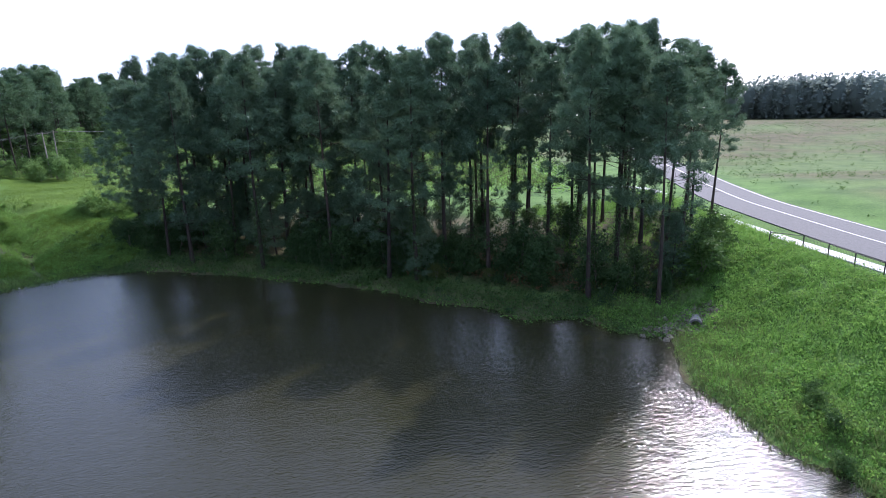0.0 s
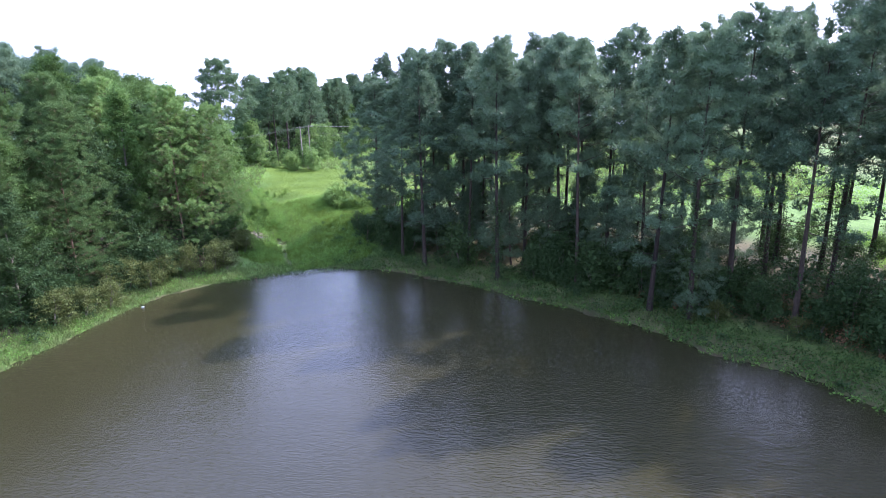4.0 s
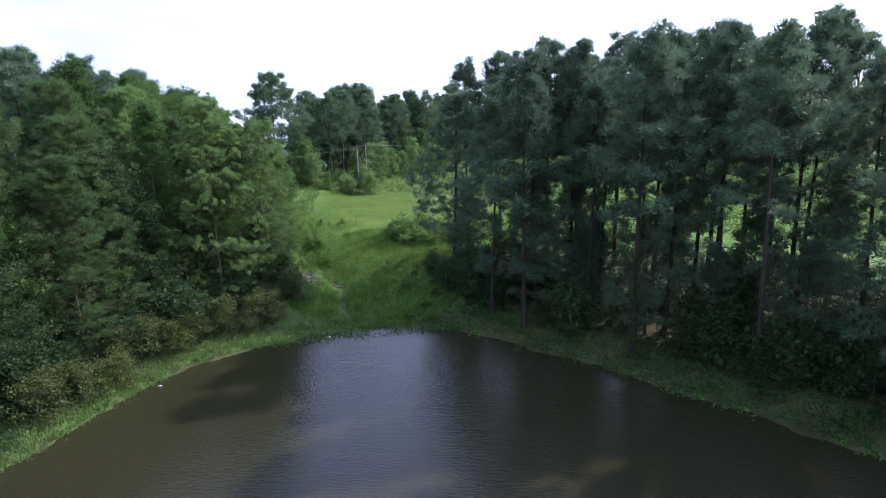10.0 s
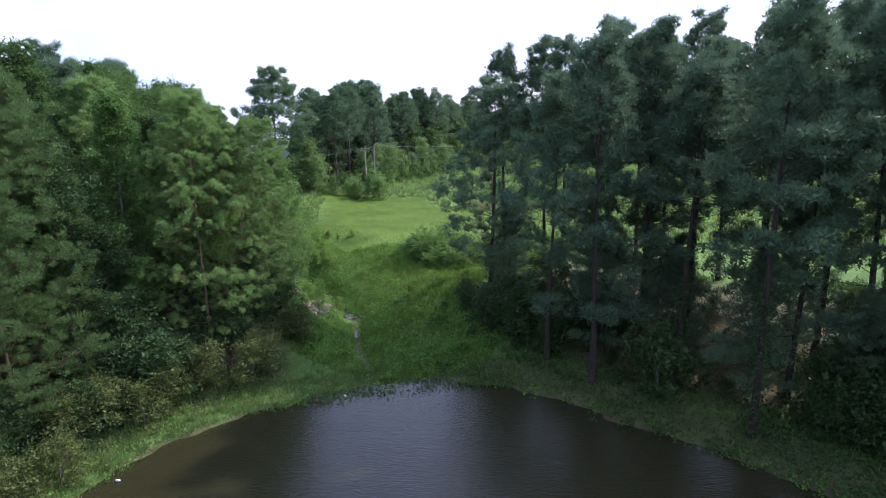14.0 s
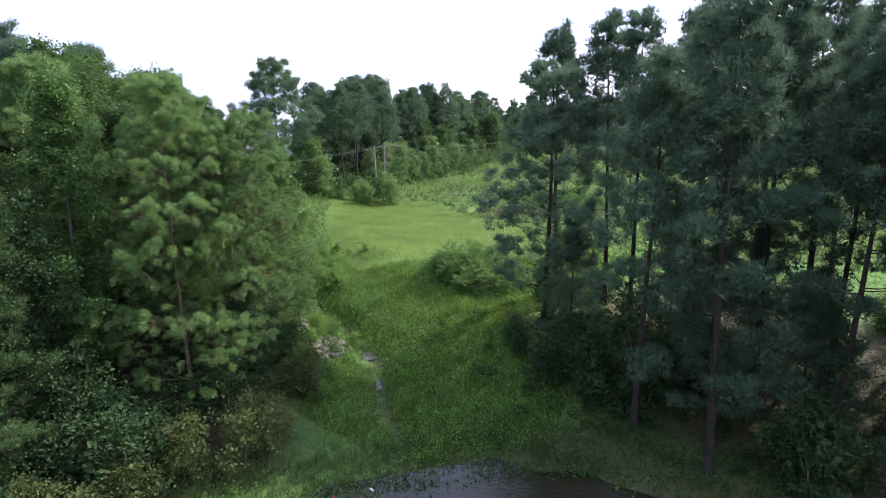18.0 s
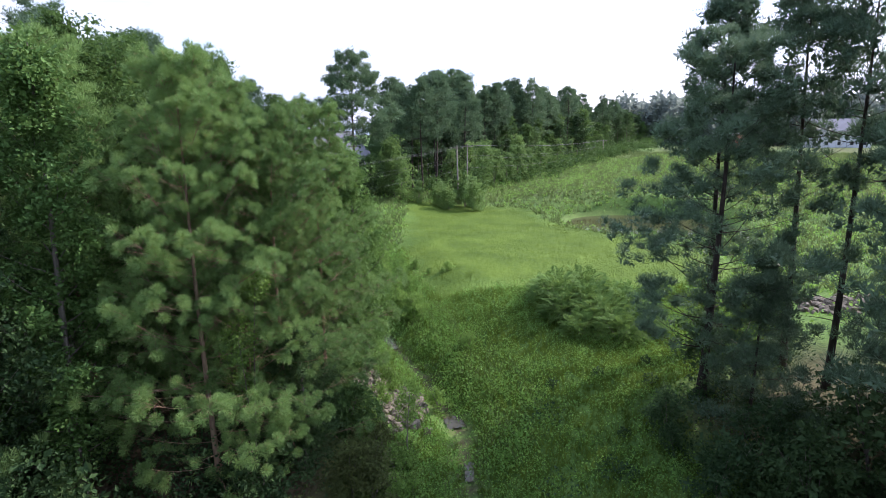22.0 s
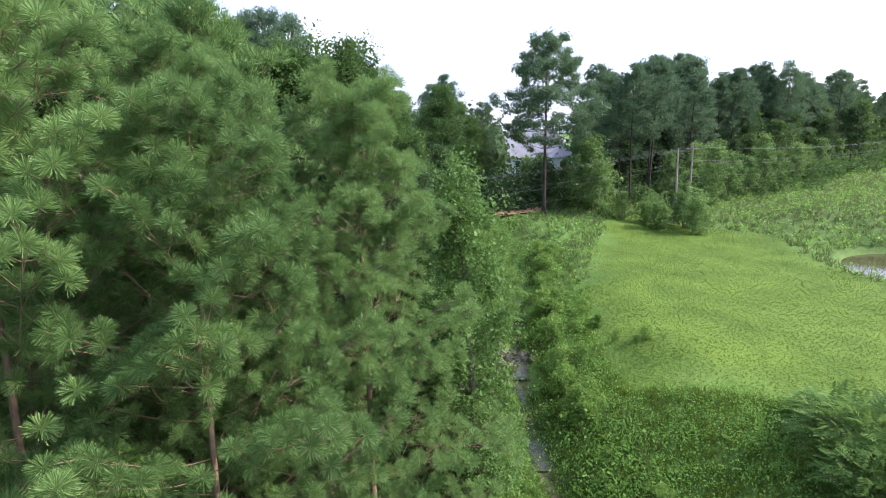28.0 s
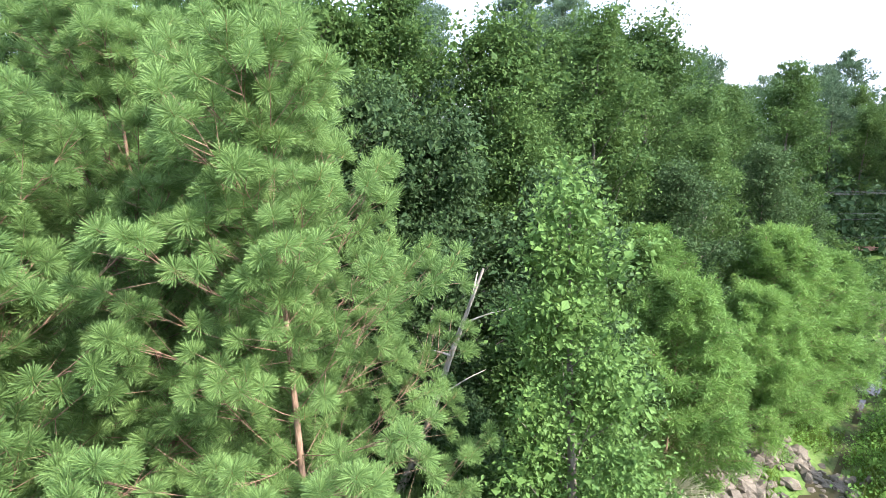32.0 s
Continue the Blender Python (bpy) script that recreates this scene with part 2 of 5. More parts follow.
def water_material(name, murk, ripple=1.0):
    m, n, l, b = material(name)
    tex = n.new("ShaderNodeTexCoord")
    big = n.new("ShaderNodeTexNoise"); big.inputs["Scale"].default_value = 0.05; big.inputs["Detail"].default_value = 3
    l.new(tex.outputs["Object"], big.inputs["Vector"])
    r = n.new("ShaderNodeValToRGB")
    r.color_ramp.elements[0].position, r.color_ramp.elements[1].position = 0.35, 0.7
    r.color_ramp.elements[0].color = (*[c * 0.9 for c in murk], 1)
    r.color_ramp.elements[1].color = (*[c * 1.08 for c in murk], 1)
    l.new(big.outputs["Fac"], r.inputs["Fac"]); l.new(r.outputs["Color"], b.inputs["Base Color"])
    b.inputs["Roughness"].default_value = 0.06
    b.inputs["IOR"].default_value = 1.333
    b.inputs["Specular IOR Level"].default_value = 0.5
    mp = n.new("ShaderNodeMapping"); mp.inputs["Scale"].default_value = (0.55, 1.4, 1.0)
    turn = n.new("ShaderNodeMapping"); turn.inputs["Rotation"].default_value = (0, 0, radians(-14))
    l.new(tex.outputs["Object"], turn.inputs["Vector"]); l.new(turn.outputs["Vector"], mp.inputs["Vector"])
    a = n.new("ShaderNodeTexNoise"); a.inputs["Scale"].default_value = 5.0; a.inputs["Detail"].default_value = 5.0; a.inputs["Distortion"].default_value = 0.7
    c = n.new("ShaderNodeTexNoise"); c.inputs["Scale"].default_value = 0.45; c.inputs["Detail"].default_value = 2
    l.new(mp.outputs["Vector"], a.inputs["Vector"]); l.new(mp.outputs["Vector"], c.inputs["Vector"])
    ma = n.new("ShaderNodeMath"); ma.operation = "MULTIPLY_ADD"; ma.inputs[1].default_value = 0.8
    l.new(c.outputs["Fac"], ma.inputs[0]); l.new(a.outputs["Fac"], ma.inputs[2])
    bp = n.new("ShaderNodeBump"); bp.inputs["Strength"].default_value = 0.9 * ripple; bp.inputs["Distance"].default_value = 0.062
    l.new(ma.outputs[0], bp.inputs["Height"]); l.new(bp.outputs["Normal"], b.inputs["Normal"])
    return m


M_WATER = water_material("pond_water", (0.022, 0.0215, 0.0098), 0.50)
M_WATER2 = water_material("stream_water", (0.050, 0.046, 0.024), 0.06)
M_WATER3 = water_material("small_pond_water", (0.052, 0.046, 0.021), 0.06)

# ground: grass, bare dirt and clay mixed by zones laid into the sheet
def ground_material():
    m, n, l, b = material("ground")
    tex = n.new("ShaderNodeTexCoord")
    fine, mid = n.new("ShaderNodeTexNoise"), n.new("ShaderNodeTexNoise")
    fine.inputs["Scale"].default_value, fine.inputs["Detail"].default_value = 5.0, 8
    mid.inputs["Scale"].default_value, mid.inputs["Detail"].default_value = 0.25, 6
    l.new(tex.outputs["Object"], fine.inputs["Vector"]); l.new(tex.outputs["Object"], mid.inputs["Vector"])
    ad = n.new("ShaderNodeMath"); ad.operation = "ADD"
    l.new(fine.outputs["Fac"], ad.inputs[0]); l.new(mid.outputs["Fac"], ad.inputs[1])
    mr = n.new("ShaderNodeMapRange"); mr.inputs["From Min"].default_value = 0.78; mr.inputs["From Max"].default_value = 1.25
    l.new(ad.outputs[0], mr.inputs["Value"])

    def ramp(a, c):
        r = n.new("ShaderNodeValToRGB")
        r.color_ramp.elements[0].color, r.color_ramp.elements[1].color = (*a, 1), (*c, 1)
        l.new(mr.outputs[0], r.inputs["Fac"])
        return r.outputs["Color"]
    col = ramp((0.046, 0.098, 0.020), (0.106, 0.188, 0.042))
    at = n.new("ShaderNodeVertexColor"); at.layer_name = "zone"
    sp = n.new("ShaderNodeSeparateColor")
    l.new(at.outputs["Color"], sp.inputs["Color"])
    for ch, pair in (("Red", ((0.053, 0.098, 0.013), (0.104, 0.166, 0.024))), ("Green", ((0.040, 0.034, 0.020), (0.095, 0.070, 0.042))), ("Blue", ((0.052, 0.058, 0.021), (0.110, 0.090, 0.043)))):
        mx = n.new("ShaderNodeMix"); mx.data_type = "RGBA"
        l.new(sp.outputs[ch], mx.inputs["Factor"]); l.new(col, mx.inputs["A"]); l.new(ramp(*pair), mx.inputs["B"])
        col = mx.outputs["Result"]
    l.new(col, b.inputs["Base Color"])
    b.inputs["Roughness"].default_value = 0.95
    b.inputs["Specular IOR Level"].default_value = 0.15
    bp = n.new("ShaderNodeBump"); bp.inputs["Strength"].default_value = 0.7; bp.inputs["Distance"].default_value = 0.12
    l.new(fine.outputs["Fac"], bp.inputs["Height"]); l.new(bp.outputs["Normal"], b.inputs["Normal"])
    return m


M_GROUND = ground_material()


# ---- mesh helpers ----
def np_mesh(name, co, tris, mat, smooth=False):
    me = bpy.data.meshes.new(name)
    co, tris = np.asarray(co, np.float32), np.asarray(tris, np.int32)
    me.vertices.add(len(co)); me.vertices.foreach_set("co", co.ravel())
    me.loops.add(tris.size); me.loops.foreach_set("vertex_index", tris.ravel())
    me.polygons.add(len(tris))
    k = tris.shape[1]
    me.polygons.foreach_set("loop_start", np.arange(0, tris.size, k, dtype=np.int32))
    me.polygons.foreach_set("use_smooth", np.full(len(tris), smooth))
    me.materials.append(mat)
    me.update(calc_edges=True)
    me.validate()
    return me


def part(name, mesh, parent=None, label=""):
    ob = new(name, mesh)
    ob.parent = parent
    return tagged(ob, label) if label else ob


def unit(v):
    return v / (np.linalg.norm(v, axis=-1, keepdims=True) + 1e-9)


def tube(points, radii, sides=6):
    """Vertices and triangles of a bent tapering tube."""
    p = np.asarray(points, float)
    r = np.asarray(radii, float)
    d = unit(np.gradient(p, axis=0))
    ref = np.where(np.abs(d[:, 2:3]) > 0.9, np.array([[1.0, 0, 0]]), np.array([[0, 0, 1.0]]))
    a = unit(np.cross(d, ref)); b = np.cross(d, a)
    th = np.linspace(0, 2 * math.pi, sides, endpoint=False)
    co = p[:, None] + r[:, None, None] * (np.cos(th)[None, :, None] * a[:, None] + np.sin(th)[None, :, None] * b[:, None])
    n = len(p)
    i, j = np.meshgrid(np.arange(n - 1), np.arange(sides), indexing="ij")
    q0, q1 = i * sides + j, i * sides + (j + 1) % sides
    q2, q3 = q1 + sides, q0 + sides
    tr = np.concatenate([np.stack([q0, q1, q2], -1).reshape(-1, 3), np.stack([q0, q2, q3], -1).reshape(-1, 3)])
    return co.reshape(-1, 3), tr


def gather(pieces):
    co, tr, k = [], [], 0
    for c, t in pieces:
        co.append(c); tr.append(t + k); k += len(c)
    return np.concatenate(co), np.concatenate(tr)


def puffs(rng, c, axis, count, length, width, shoot, wide=88.0):
    """Round tufts of needle bundles that fan out from the end of each shoot."""
    n = len(c)
    c, axis = np.repeat(c, count, 0), np.repeat(axis, count, 0)
    side = unit(np.cross(axis, rng.normal(size=c.shape)))
    ang = np.arccos(1 - rng.random((len(c), 1)) ** 0.9 * (1 - math.cos(math.radians(wide))))
    d = axis * np.cos(ang) + side * np.sin(ang)
    root = c - axis * rng.random((len(c), 1)) * shoot
    s = unit(np.cross(d, rng.normal(size=c.shape))) * (width / 2)
    tip = root + d * length * (0.8 + 0.3 * rng.random((len(c), 1))) + np.array([0, 0, -0.03]) * np.sin(ang)
    return np.stack([root, tip - s, tip + s], 1).reshape(-1, 3), np.arange(n * count * 3).reshape(-1, 3)


def pads(rng, c, radius, count, length, width):
    """Dense rounded clumps of short needle bundles that bristle outwards and up."""
    n = len(c)
    r = np.repeat(radius * (0.65 + 0.7 * rng.random((n, 1))), count, 0)
    off = unit(rng.normal(size=(n * count, 3)))
    off[:, 2] = np.where(off[:, 2] < -0.35, -off[:, 2], off[:, 2])
    root = np.repeat(c, count, 0) + off * r * (0.45 + 0.55 * rng.random((n * count, 1)) ** 0.6) * np.array([1, 1, 0.85])
    d = unit(off + np.array([0, 0, 0.55]) + rng.normal(size=off.shape) * 0.22)
    s = unit(np.cross(d, rng.normal(size=off.shape))) * (width / 2)
    tip = root + d * length * (0.7 + 0.5 * rng.random((n * count, 1)))
    base = root - d * length * 0.25
    outer = np.stack([base - s, base + s, tip], 1).reshape(-1, 3)
    # older, thicker bundles that fill the heart of each clump
    few = max(3, count // 9)
    off = unit(rng.normal(size=(n * few, 3)))
    root = np.repeat(c, few, 0) + off * np.repeat(r[::count], few, 0) * 0.62 * rng.random((n * few, 1)) ** 0.5 * np.array([1, 1, 0.8])
    d = unit(off + rng.normal(size=off.shape) * 0.9)
    s = unit(np.cross(d, rng.normal(size=off.shape))) * radius * 0.16
    inner = np.stack([root - s - d * radius * 0.22, root + s - d * radius * 0.22, root + d * radius * 0.36], 1).reshape(-1, 3)
    both = np.concatenate([outer, inner])
    return both, np.arange(len(both)).reshape(-1, 3)


def fronds(rng, c, out, size, pairs=7):
    """Arching fronds with paired leaflets."""
    n = len(c)
    flat = unit(out * np.array([1, 1, 0.25]) + rng.normal(size=c.shape) * 0.35)
    up = np.array([0, 0, 1.0])
    co = []
    z = size * (0.7 + 0.6 * rng.random((n, 1)))
    sd = unit(np.cross(flat, up))
    for k in range(pairs):
        f = (k + 0.6) / pairs
        p = c + flat * z * f + up * z * (0.28 * f - 0.45 * f * f)
        w = z * 0.34 * math.sin(math.pi * (0.18 + 0.74 * f))
        for sg in (-1, 1):
            d = unit(sd * sg + flat * 0.45 - up * (0.15 + 0.2 * rng.random((n, 1))))
            ax = flat * z * 0.055
            co.append(np.stack([p, p + d * w * 0.5 + ax, p + d * w, p + d * w * 0.5 - ax], 1))
    co = np.concatenate(co).reshape(-1, 3)
    return co, np.arange(len(co)).reshape(-1, 4)[:, [0, 1, 2, 0, 2, 3]].reshape(-1, 3)


def leaves(rng, c, out, size, droop=0.3, wide=0.6):
    """Folded leaves, two triangles each."""
    n = len(c)
    d = unit(out * 0.6 + rng.normal(size=c.shape) * 0.8 + np.array([0, 0, -droop]))
    up = unit(np.array([0, 0, 1.0]) + rng.normal(size=c.shape) * 0.7)
    s = unit(np.cross(d, up))
    nrm = np.cross(s, d)
    z = size * (0.65 + 0.6 * rng.random((n, 1)))
    mid = c + d * z * 0.45
    co = np.stack([c, mid + s * z * wide / 2 + nrm * z * 0.12, c + d * z, mid - s * z * wide / 2 + nrm * z * 0.12], 1).reshape(-1, 3)
    k = np.arange(n)[:, None] * 4
    tr = np.concatenate([k + np.array([[0, 1, 2]]), k + np.array([[0, 2, 3]])])
    return co, tr


def branch_line(start, az, elev, length, lift, n=6):
    """A limb that leaves at elev degrees and bends by lift degrees towards its tip."""
    s = np.linspace(0, 1, n)
    e = np.radians(elev + lift * s)
    step = np.stack([np.cos(az) * np.cos(e), np.sin(az) * np.cos(e), np.sin(e)], -1) * (length / (n - 1))
    step[0] = 0
    return np.asarray(start) + np.cumsum(step, 0)


def pine_meshes(seed, H=22.0, base=0.45, R=3.2, limbs=34, shoots=14, count=12, length=0.36, width=0.055,
                trunk_r=0.2, full=False, needle=None, bark=None, dead=6, lean=0.3, shoot=0.2, low_r=0.75, gap=0.25, extra=2, puff=0.35, point=0.72, inner=0.25, brush=False, fine=0.0, crowd=1.0, whorl=5, pad=0.0, rise=58):
    """Trunk with limbs, and crown of needle sprays, of one pine."""
    rng = np.random.default_rng(seed)
    needle, bark = needle or M_NEEDLE, bark or M_BARK
    hs = np.linspace(0, H, 12)
    bend = np.stack([lean * np.sin(hs / H * 2.3 + seed), lean * 0.7 * np.sin(hs / H * 1.7 + 2 * seed), hs], -1)
    bend[:, :2] -= bend[0, :2]
    rad = trunk_r * (1 - 0.93 * (hs / H) ** 0.9) + 0.012
    rad[0] *= 1.3
    wood = [tube(bend, rad, 8)]

    def at(h):
        return np.array([np.interp(h, hs, bend[:, k]) for k in range(3)])
    tufts, axes = [], []
    for i in range(limbs):
        ring = i // whorl
        u = min(0.999, (ring + 0.35 + 0.22 * rng.normal()) / (limbs / whorl)) if ring else 0.3 * rng.random() / (limbs / whorl)
        u = max(0.0, u) ** crowd
        h = H * (base + (1 - base) * u * 0.985)
        az = ring * 2.1 + (i % whorl) * 6.283 / whorl + rng.normal() * 0.22
        if full:
            prof = low_r + (1 - low_r) * min(1, u * 4)
            prof *= (1 - u) ** point * 1.12 + 0.06
        else:
            prof = (0.72 + 0.28 * math.sin(math.pi * min(1, 0.15 + u / 0.8))) * (1 - 0.52 * u ** 3.2)
        ln = max(0.35, R * prof * (1 - gap + 2 * gap * rng.random() * 0.9))
        elev = (-4 + (46 if full else rise) * u) + rng.normal() * 8
        line = branch_line(at(h), az, elev, ln, 30 - 10 * u, 6)
        br = max(0.008, trunk_r * 0.16 * (1.1 - u)) * min(1.0, 0.35 + ln / R)
        wood.append(tube(line, np.linspace(br, 0.007, 6), 4 if full else 3))
        m = max(3, int(shoots * (0.35 + 0.65 * ln / R)))
        for k in range(m):
            s = inner + (1 - inner) * ((k + rng.random()) / m) ** 0.8
            p = np.array([np.interp(s, np.linspace(0, 1, 6), line[:, q]) for q in range(3)])
            a2 = az + (1 if k % 2 else -1) * (1.05 - 0.55 * s) + rng.normal() * 0.3
            l2 = (0.22 + ln * 0.34 * (1.3 - s)) * (0.6 + 0.7 * rng.random())
            e2 = math.radians(elev * 0.5 + 16 + rng.normal() * 18)
            d2 = np.array([math.cos(a2) * math.cos(e2), math.sin(a2) * math.cos(e2), math.sin(e2)])
            tip = p + d2 * l2
            if l2 > 0.3 and (full or k % 3 == 0):
                wood.append(tube([p, tip], [0.008, 0.003], 3))
            ax = unit(d2 + np.array([0, 0, 0.6 if full else 0.9]))
            tufts.append(tip); axes.append(ax)
            for _ in range(extra):
                f = rng.random()
                tufts.append(p + d2 * l2 * (0.35 + 0.6 * f) + rng.normal(size=3) * puff * np.array([1, 1, 0.6])); axes.append(unit(ax + rng.normal(size=3) * 0.45))
        for s in (0.18, 0.32, 0.45) if full else ():
            tufts.append(np.array([np.interp(s, np.linspace(0, 1, 6), line[:, q]) for q in range(3)]) + rng.normal(size=3) * 0.2); axes.append(unit(rng.normal(size=3) + np.array([0, 0, 0.8])))
        tufts.append(line[-1]); axes.append(unit(line[-1] - line[-2] + np.array([0, 0, 0.25])))
    tufts.append(at(H)); axes.append(np.array([0, 0, 1.0]))
    for i in range(dead):
        h = H * (0.18 + (base - 0.15) * rng.random())
        az = rng.random() * 6.28
        line = branch_line(at(h), az, rng.normal() * 12, 0.7 + 1.4 * rng.random(), -10, 4)
        wood.append(tube(line, np.linspace(0.03, 0.008, 4), 3))
    wc, wt = gather(wood)
    if brush and fine:
        tb, ab = np.array(tufts), np.array(axes)
        tb, ab = tb[tb[:, 2] > fine * H], ab[tb[:, 2] > fine * H]
        sd = unit(np.cross(ab, np.array([0.3, 0.5, 0.8]))) * 0.009
        bc = np.stack([tb - ab * 0.1 - sd, tb - ab * 0.1 + sd, tb + ab * 0.1], 1).reshape(-1, 3)
        budded = np_mesh("buds", bc, np.arange(len(bc)).reshape(-1, 3), M_BUD)
    if pad:
        nc, nt = pads(rng, np.array(tufts), pad, count, length, width)
    elif brush and fine:
        tt, aa = np.array(tufts), np.array(axes)
        hi = tt[:, 2] > fine * H
        nc, nt = gather([puffs(rng, tt[hi], aa[hi], count, length, width, shoot), puffs(rng, tt[~hi], aa[~hi], count // 10, length * 1.1, width * 5.0, shoot)])
    else:
        nc, nt = puffs(rng, np.array(tufts), np.array(axes), count, length, width, shoot)
    done = np_mesh("pine_trunk", wc, wt, bark, True), np_mesh("pine_crown", nc, nt, needle)
    return (*done, budded) if brush and fine else done


def broad_meshes(seed, H=14.0, base=0.2, R=3.6, limbs=26, clumps=9, count=26, size=0.2, trunk_r=0.16, leaf=None, bark=None, clump_r=0.75, stems=1, wide=0.6, tall=0.8):
    """Trunk with limbs, and crown of leaf clumps, of one broadleaved tree or shrub."""
    rng = np.random.default_rng(seed)
    leaf, bark = leaf or M_LEAF, bark or M_BARK_GREY
    wood, cs, outs, hearts, hearts_out = [], [], [], [], []
    for st in range(stems):
        sa, sr = rng.random() * 6.28, (0 if stems == 1 else 0.35 * R * rng.random())
        hs = np.linspace(0, H * (1 if st == 0 else 0.7 + 0.3 * rng.random()), 9)
        top = hs[-1]
        f = hs / top
        axis = np.stack([np.cos(sa) * sr * f + 0.25 * np.sin(f * 3 + seed), np.sin(sa) * sr * f + 0.25 * np.sin(f * 2.2 + seed * 2), hs - 0.15], -1)
        axis[:, :2] -= axis[0, :2]
        wood.append(tube(axis, trunk_r / stems ** 0.5 * (1 - 0.92 * f) + 0.01, 7))
        nl = max(4, limbs // stems)
        for i in range(nl):
            u = (i + rng.random()) / nl
            h = top * (base + (1 - base) * u * 0.97)
            az = i * 2.399 + rng.normal() * 0.35
            prof = math.sin(math.pi * min(1, 0.22 + 0.76 * u)) ** tall + 0.1
            ln = R * prof * (0.62 + 0.5 * rng.random())
            p0 = np.array([np.interp(h, hs, axis[:, k]) for k in range(3)])
            line = branch_line(p0, az, 8 + 50 * u + rng.normal() * 8, ln, 18, 5)
            if stems == 1 or i % 3 == 0:
                wood.append(tube(line, np.linspace(max(0.012, trunk_r * 0.28 * (1.1 - u)), 0.006, 5), 3))
            for k in range(clumps):
                s = 0.3 + 0.72 * (k + rng.random()) / clumps
                p = np.array([np.interp(min(1, s), np.linspace(0, 1, 5), line[:, q]) for q in range(3)])
                p = p + rng.normal(size=3) * clump_r * 0.55
                n = int(count * (0.6 + 0.8 * rng.random()))
                off = unit(rng.normal(size=(n, 3))) * (clump_r * (0.35 + 0.65 * rng.random((n, 1)))) * np.array([1, 1, 0.7])
                cs.append(p + off); outs.append(unit(off + np.array([0, 0, 0.15])))
                hearts.append(p + off[:n // 6 + 1] * 0.45); hearts_out.append(outs[-1][:n // 6 + 1])
    c, o = np.concatenate(cs), np.concatenate(outs)
    keep = c[:, 2] > 0.02
    wc, wt = gather(wood)
    hc, ho = np.concatenate(hearts), np.concatenate(hearts_out)
    hk = hc[:, 2] > 0.25
    lc, lt = gather([leaves(rng, c[keep], o[keep], size, 0.3, wide), leaves(rng, hc[hk], ho[hk], min(clump_r * 0.62, size * 1.8), 0.2, 0.75)])
    return np_mesh("trunk", wc, wt, bark, True), np_mesh("crown", lc, lt, leaf)


def ramp01(v, a, b):
    t = np.clip((np.asarray(v, float) - a) / (b - a), 0, 1)
    return t * t * (3 - 2 * t)


def polyline_distance(x, y, line, closed=False):
    """Distance to a polyline, and how far along it (0 to 1) the nearest point lies."""
    p = np.asarray(line, float)
    if closed:
        p = np.vstack([p, p[:1]])
    best, along = np.full(np.shape(x), 1e9), np.zeros(np.shape(x))
    for i in range(len(p) - 1):
        a, d = p[i], p[i + 1] - p[i]
        t = np.clip(((x - a[0]) * d[0] + (y - a[1]) * d[1]) / (d @ d), 0, 1)
        q = np.hypot(x - a[0] - t * d[0], y - a[1] - t * d[1])
        along = np.where(q < best, (i + t) / (len(p) - 1), along)
        best = np.minimum(best, q)
    return best, along


def inside(x, y, poly):
    p = np.asarray(poly, float)
    r = np.zeros(np.shape(x), bool)
    j = len(p) - 1
    for i in range(len(p)):
        hit = ((p[i, 1] > y) != (p[j, 1] > y)) & (x < (p[j, 0] - p[i, 0]) * (y - p[i, 1]) / (p[j, 1] - p[i, 1] + 1e-12) + p[i, 0])
        r ^= hit
        j = i
    return r


# ---- plan ----
POND = [(-46.0, 30), (-47.5, 37), (-48.6, 44), (-46.7, 48.6), (-44, 51), (-40, 54.3), (-36.8, 56.8), (-33.2, 58.3), (-29, 57.8), (-23.5, 56), (-17, 54), (-11.6, 52), (-6.3, 49.7),
        (-1.3, 46.1), (3.1, 44.3), (6.4, 40.8), (11, 41.2), (13.1, 38.1), (16.6, 36.8), (14.7, 30.2), (15.4, 26.3), (16, 23.3), (17.5, 21), (19, 8), (18, -12), (0, -26), (-28, -18), (-40, 4), (-45.4, 22)]
STREAM = [(-41, 54.5), (-46, 59.5), (-50.6, 65.5), (-56, 69.5), (-62, 73), (-68.2, 77.5), (-72, 81), (-78, 86), (-86, 93), (-98, 99)]
ROAD = [(38.5, -160), (37.8, -40), (37.2, 30), (37.0, 50), (37.6, 68), (40.5, 85), (44.5, 103), (54, 155), (68, 260), (90, 420)]
POND2 = (-54.6, 122.3, 11.4, 9.3)


def pond_edge(x, y):
    d, _ = polyline_distance(x, y, POND, True)
    return np.where(inside(x, y, POND), -d, d)


def wobble(x, y, s, k=0.0):
    return np.sin(x * s + k + 1.3 * np.sin(y * s * 0.7 + k)) * np.cos(y * s * 1.13 - k + 0.8 * np.sin(x * s * 0.61))


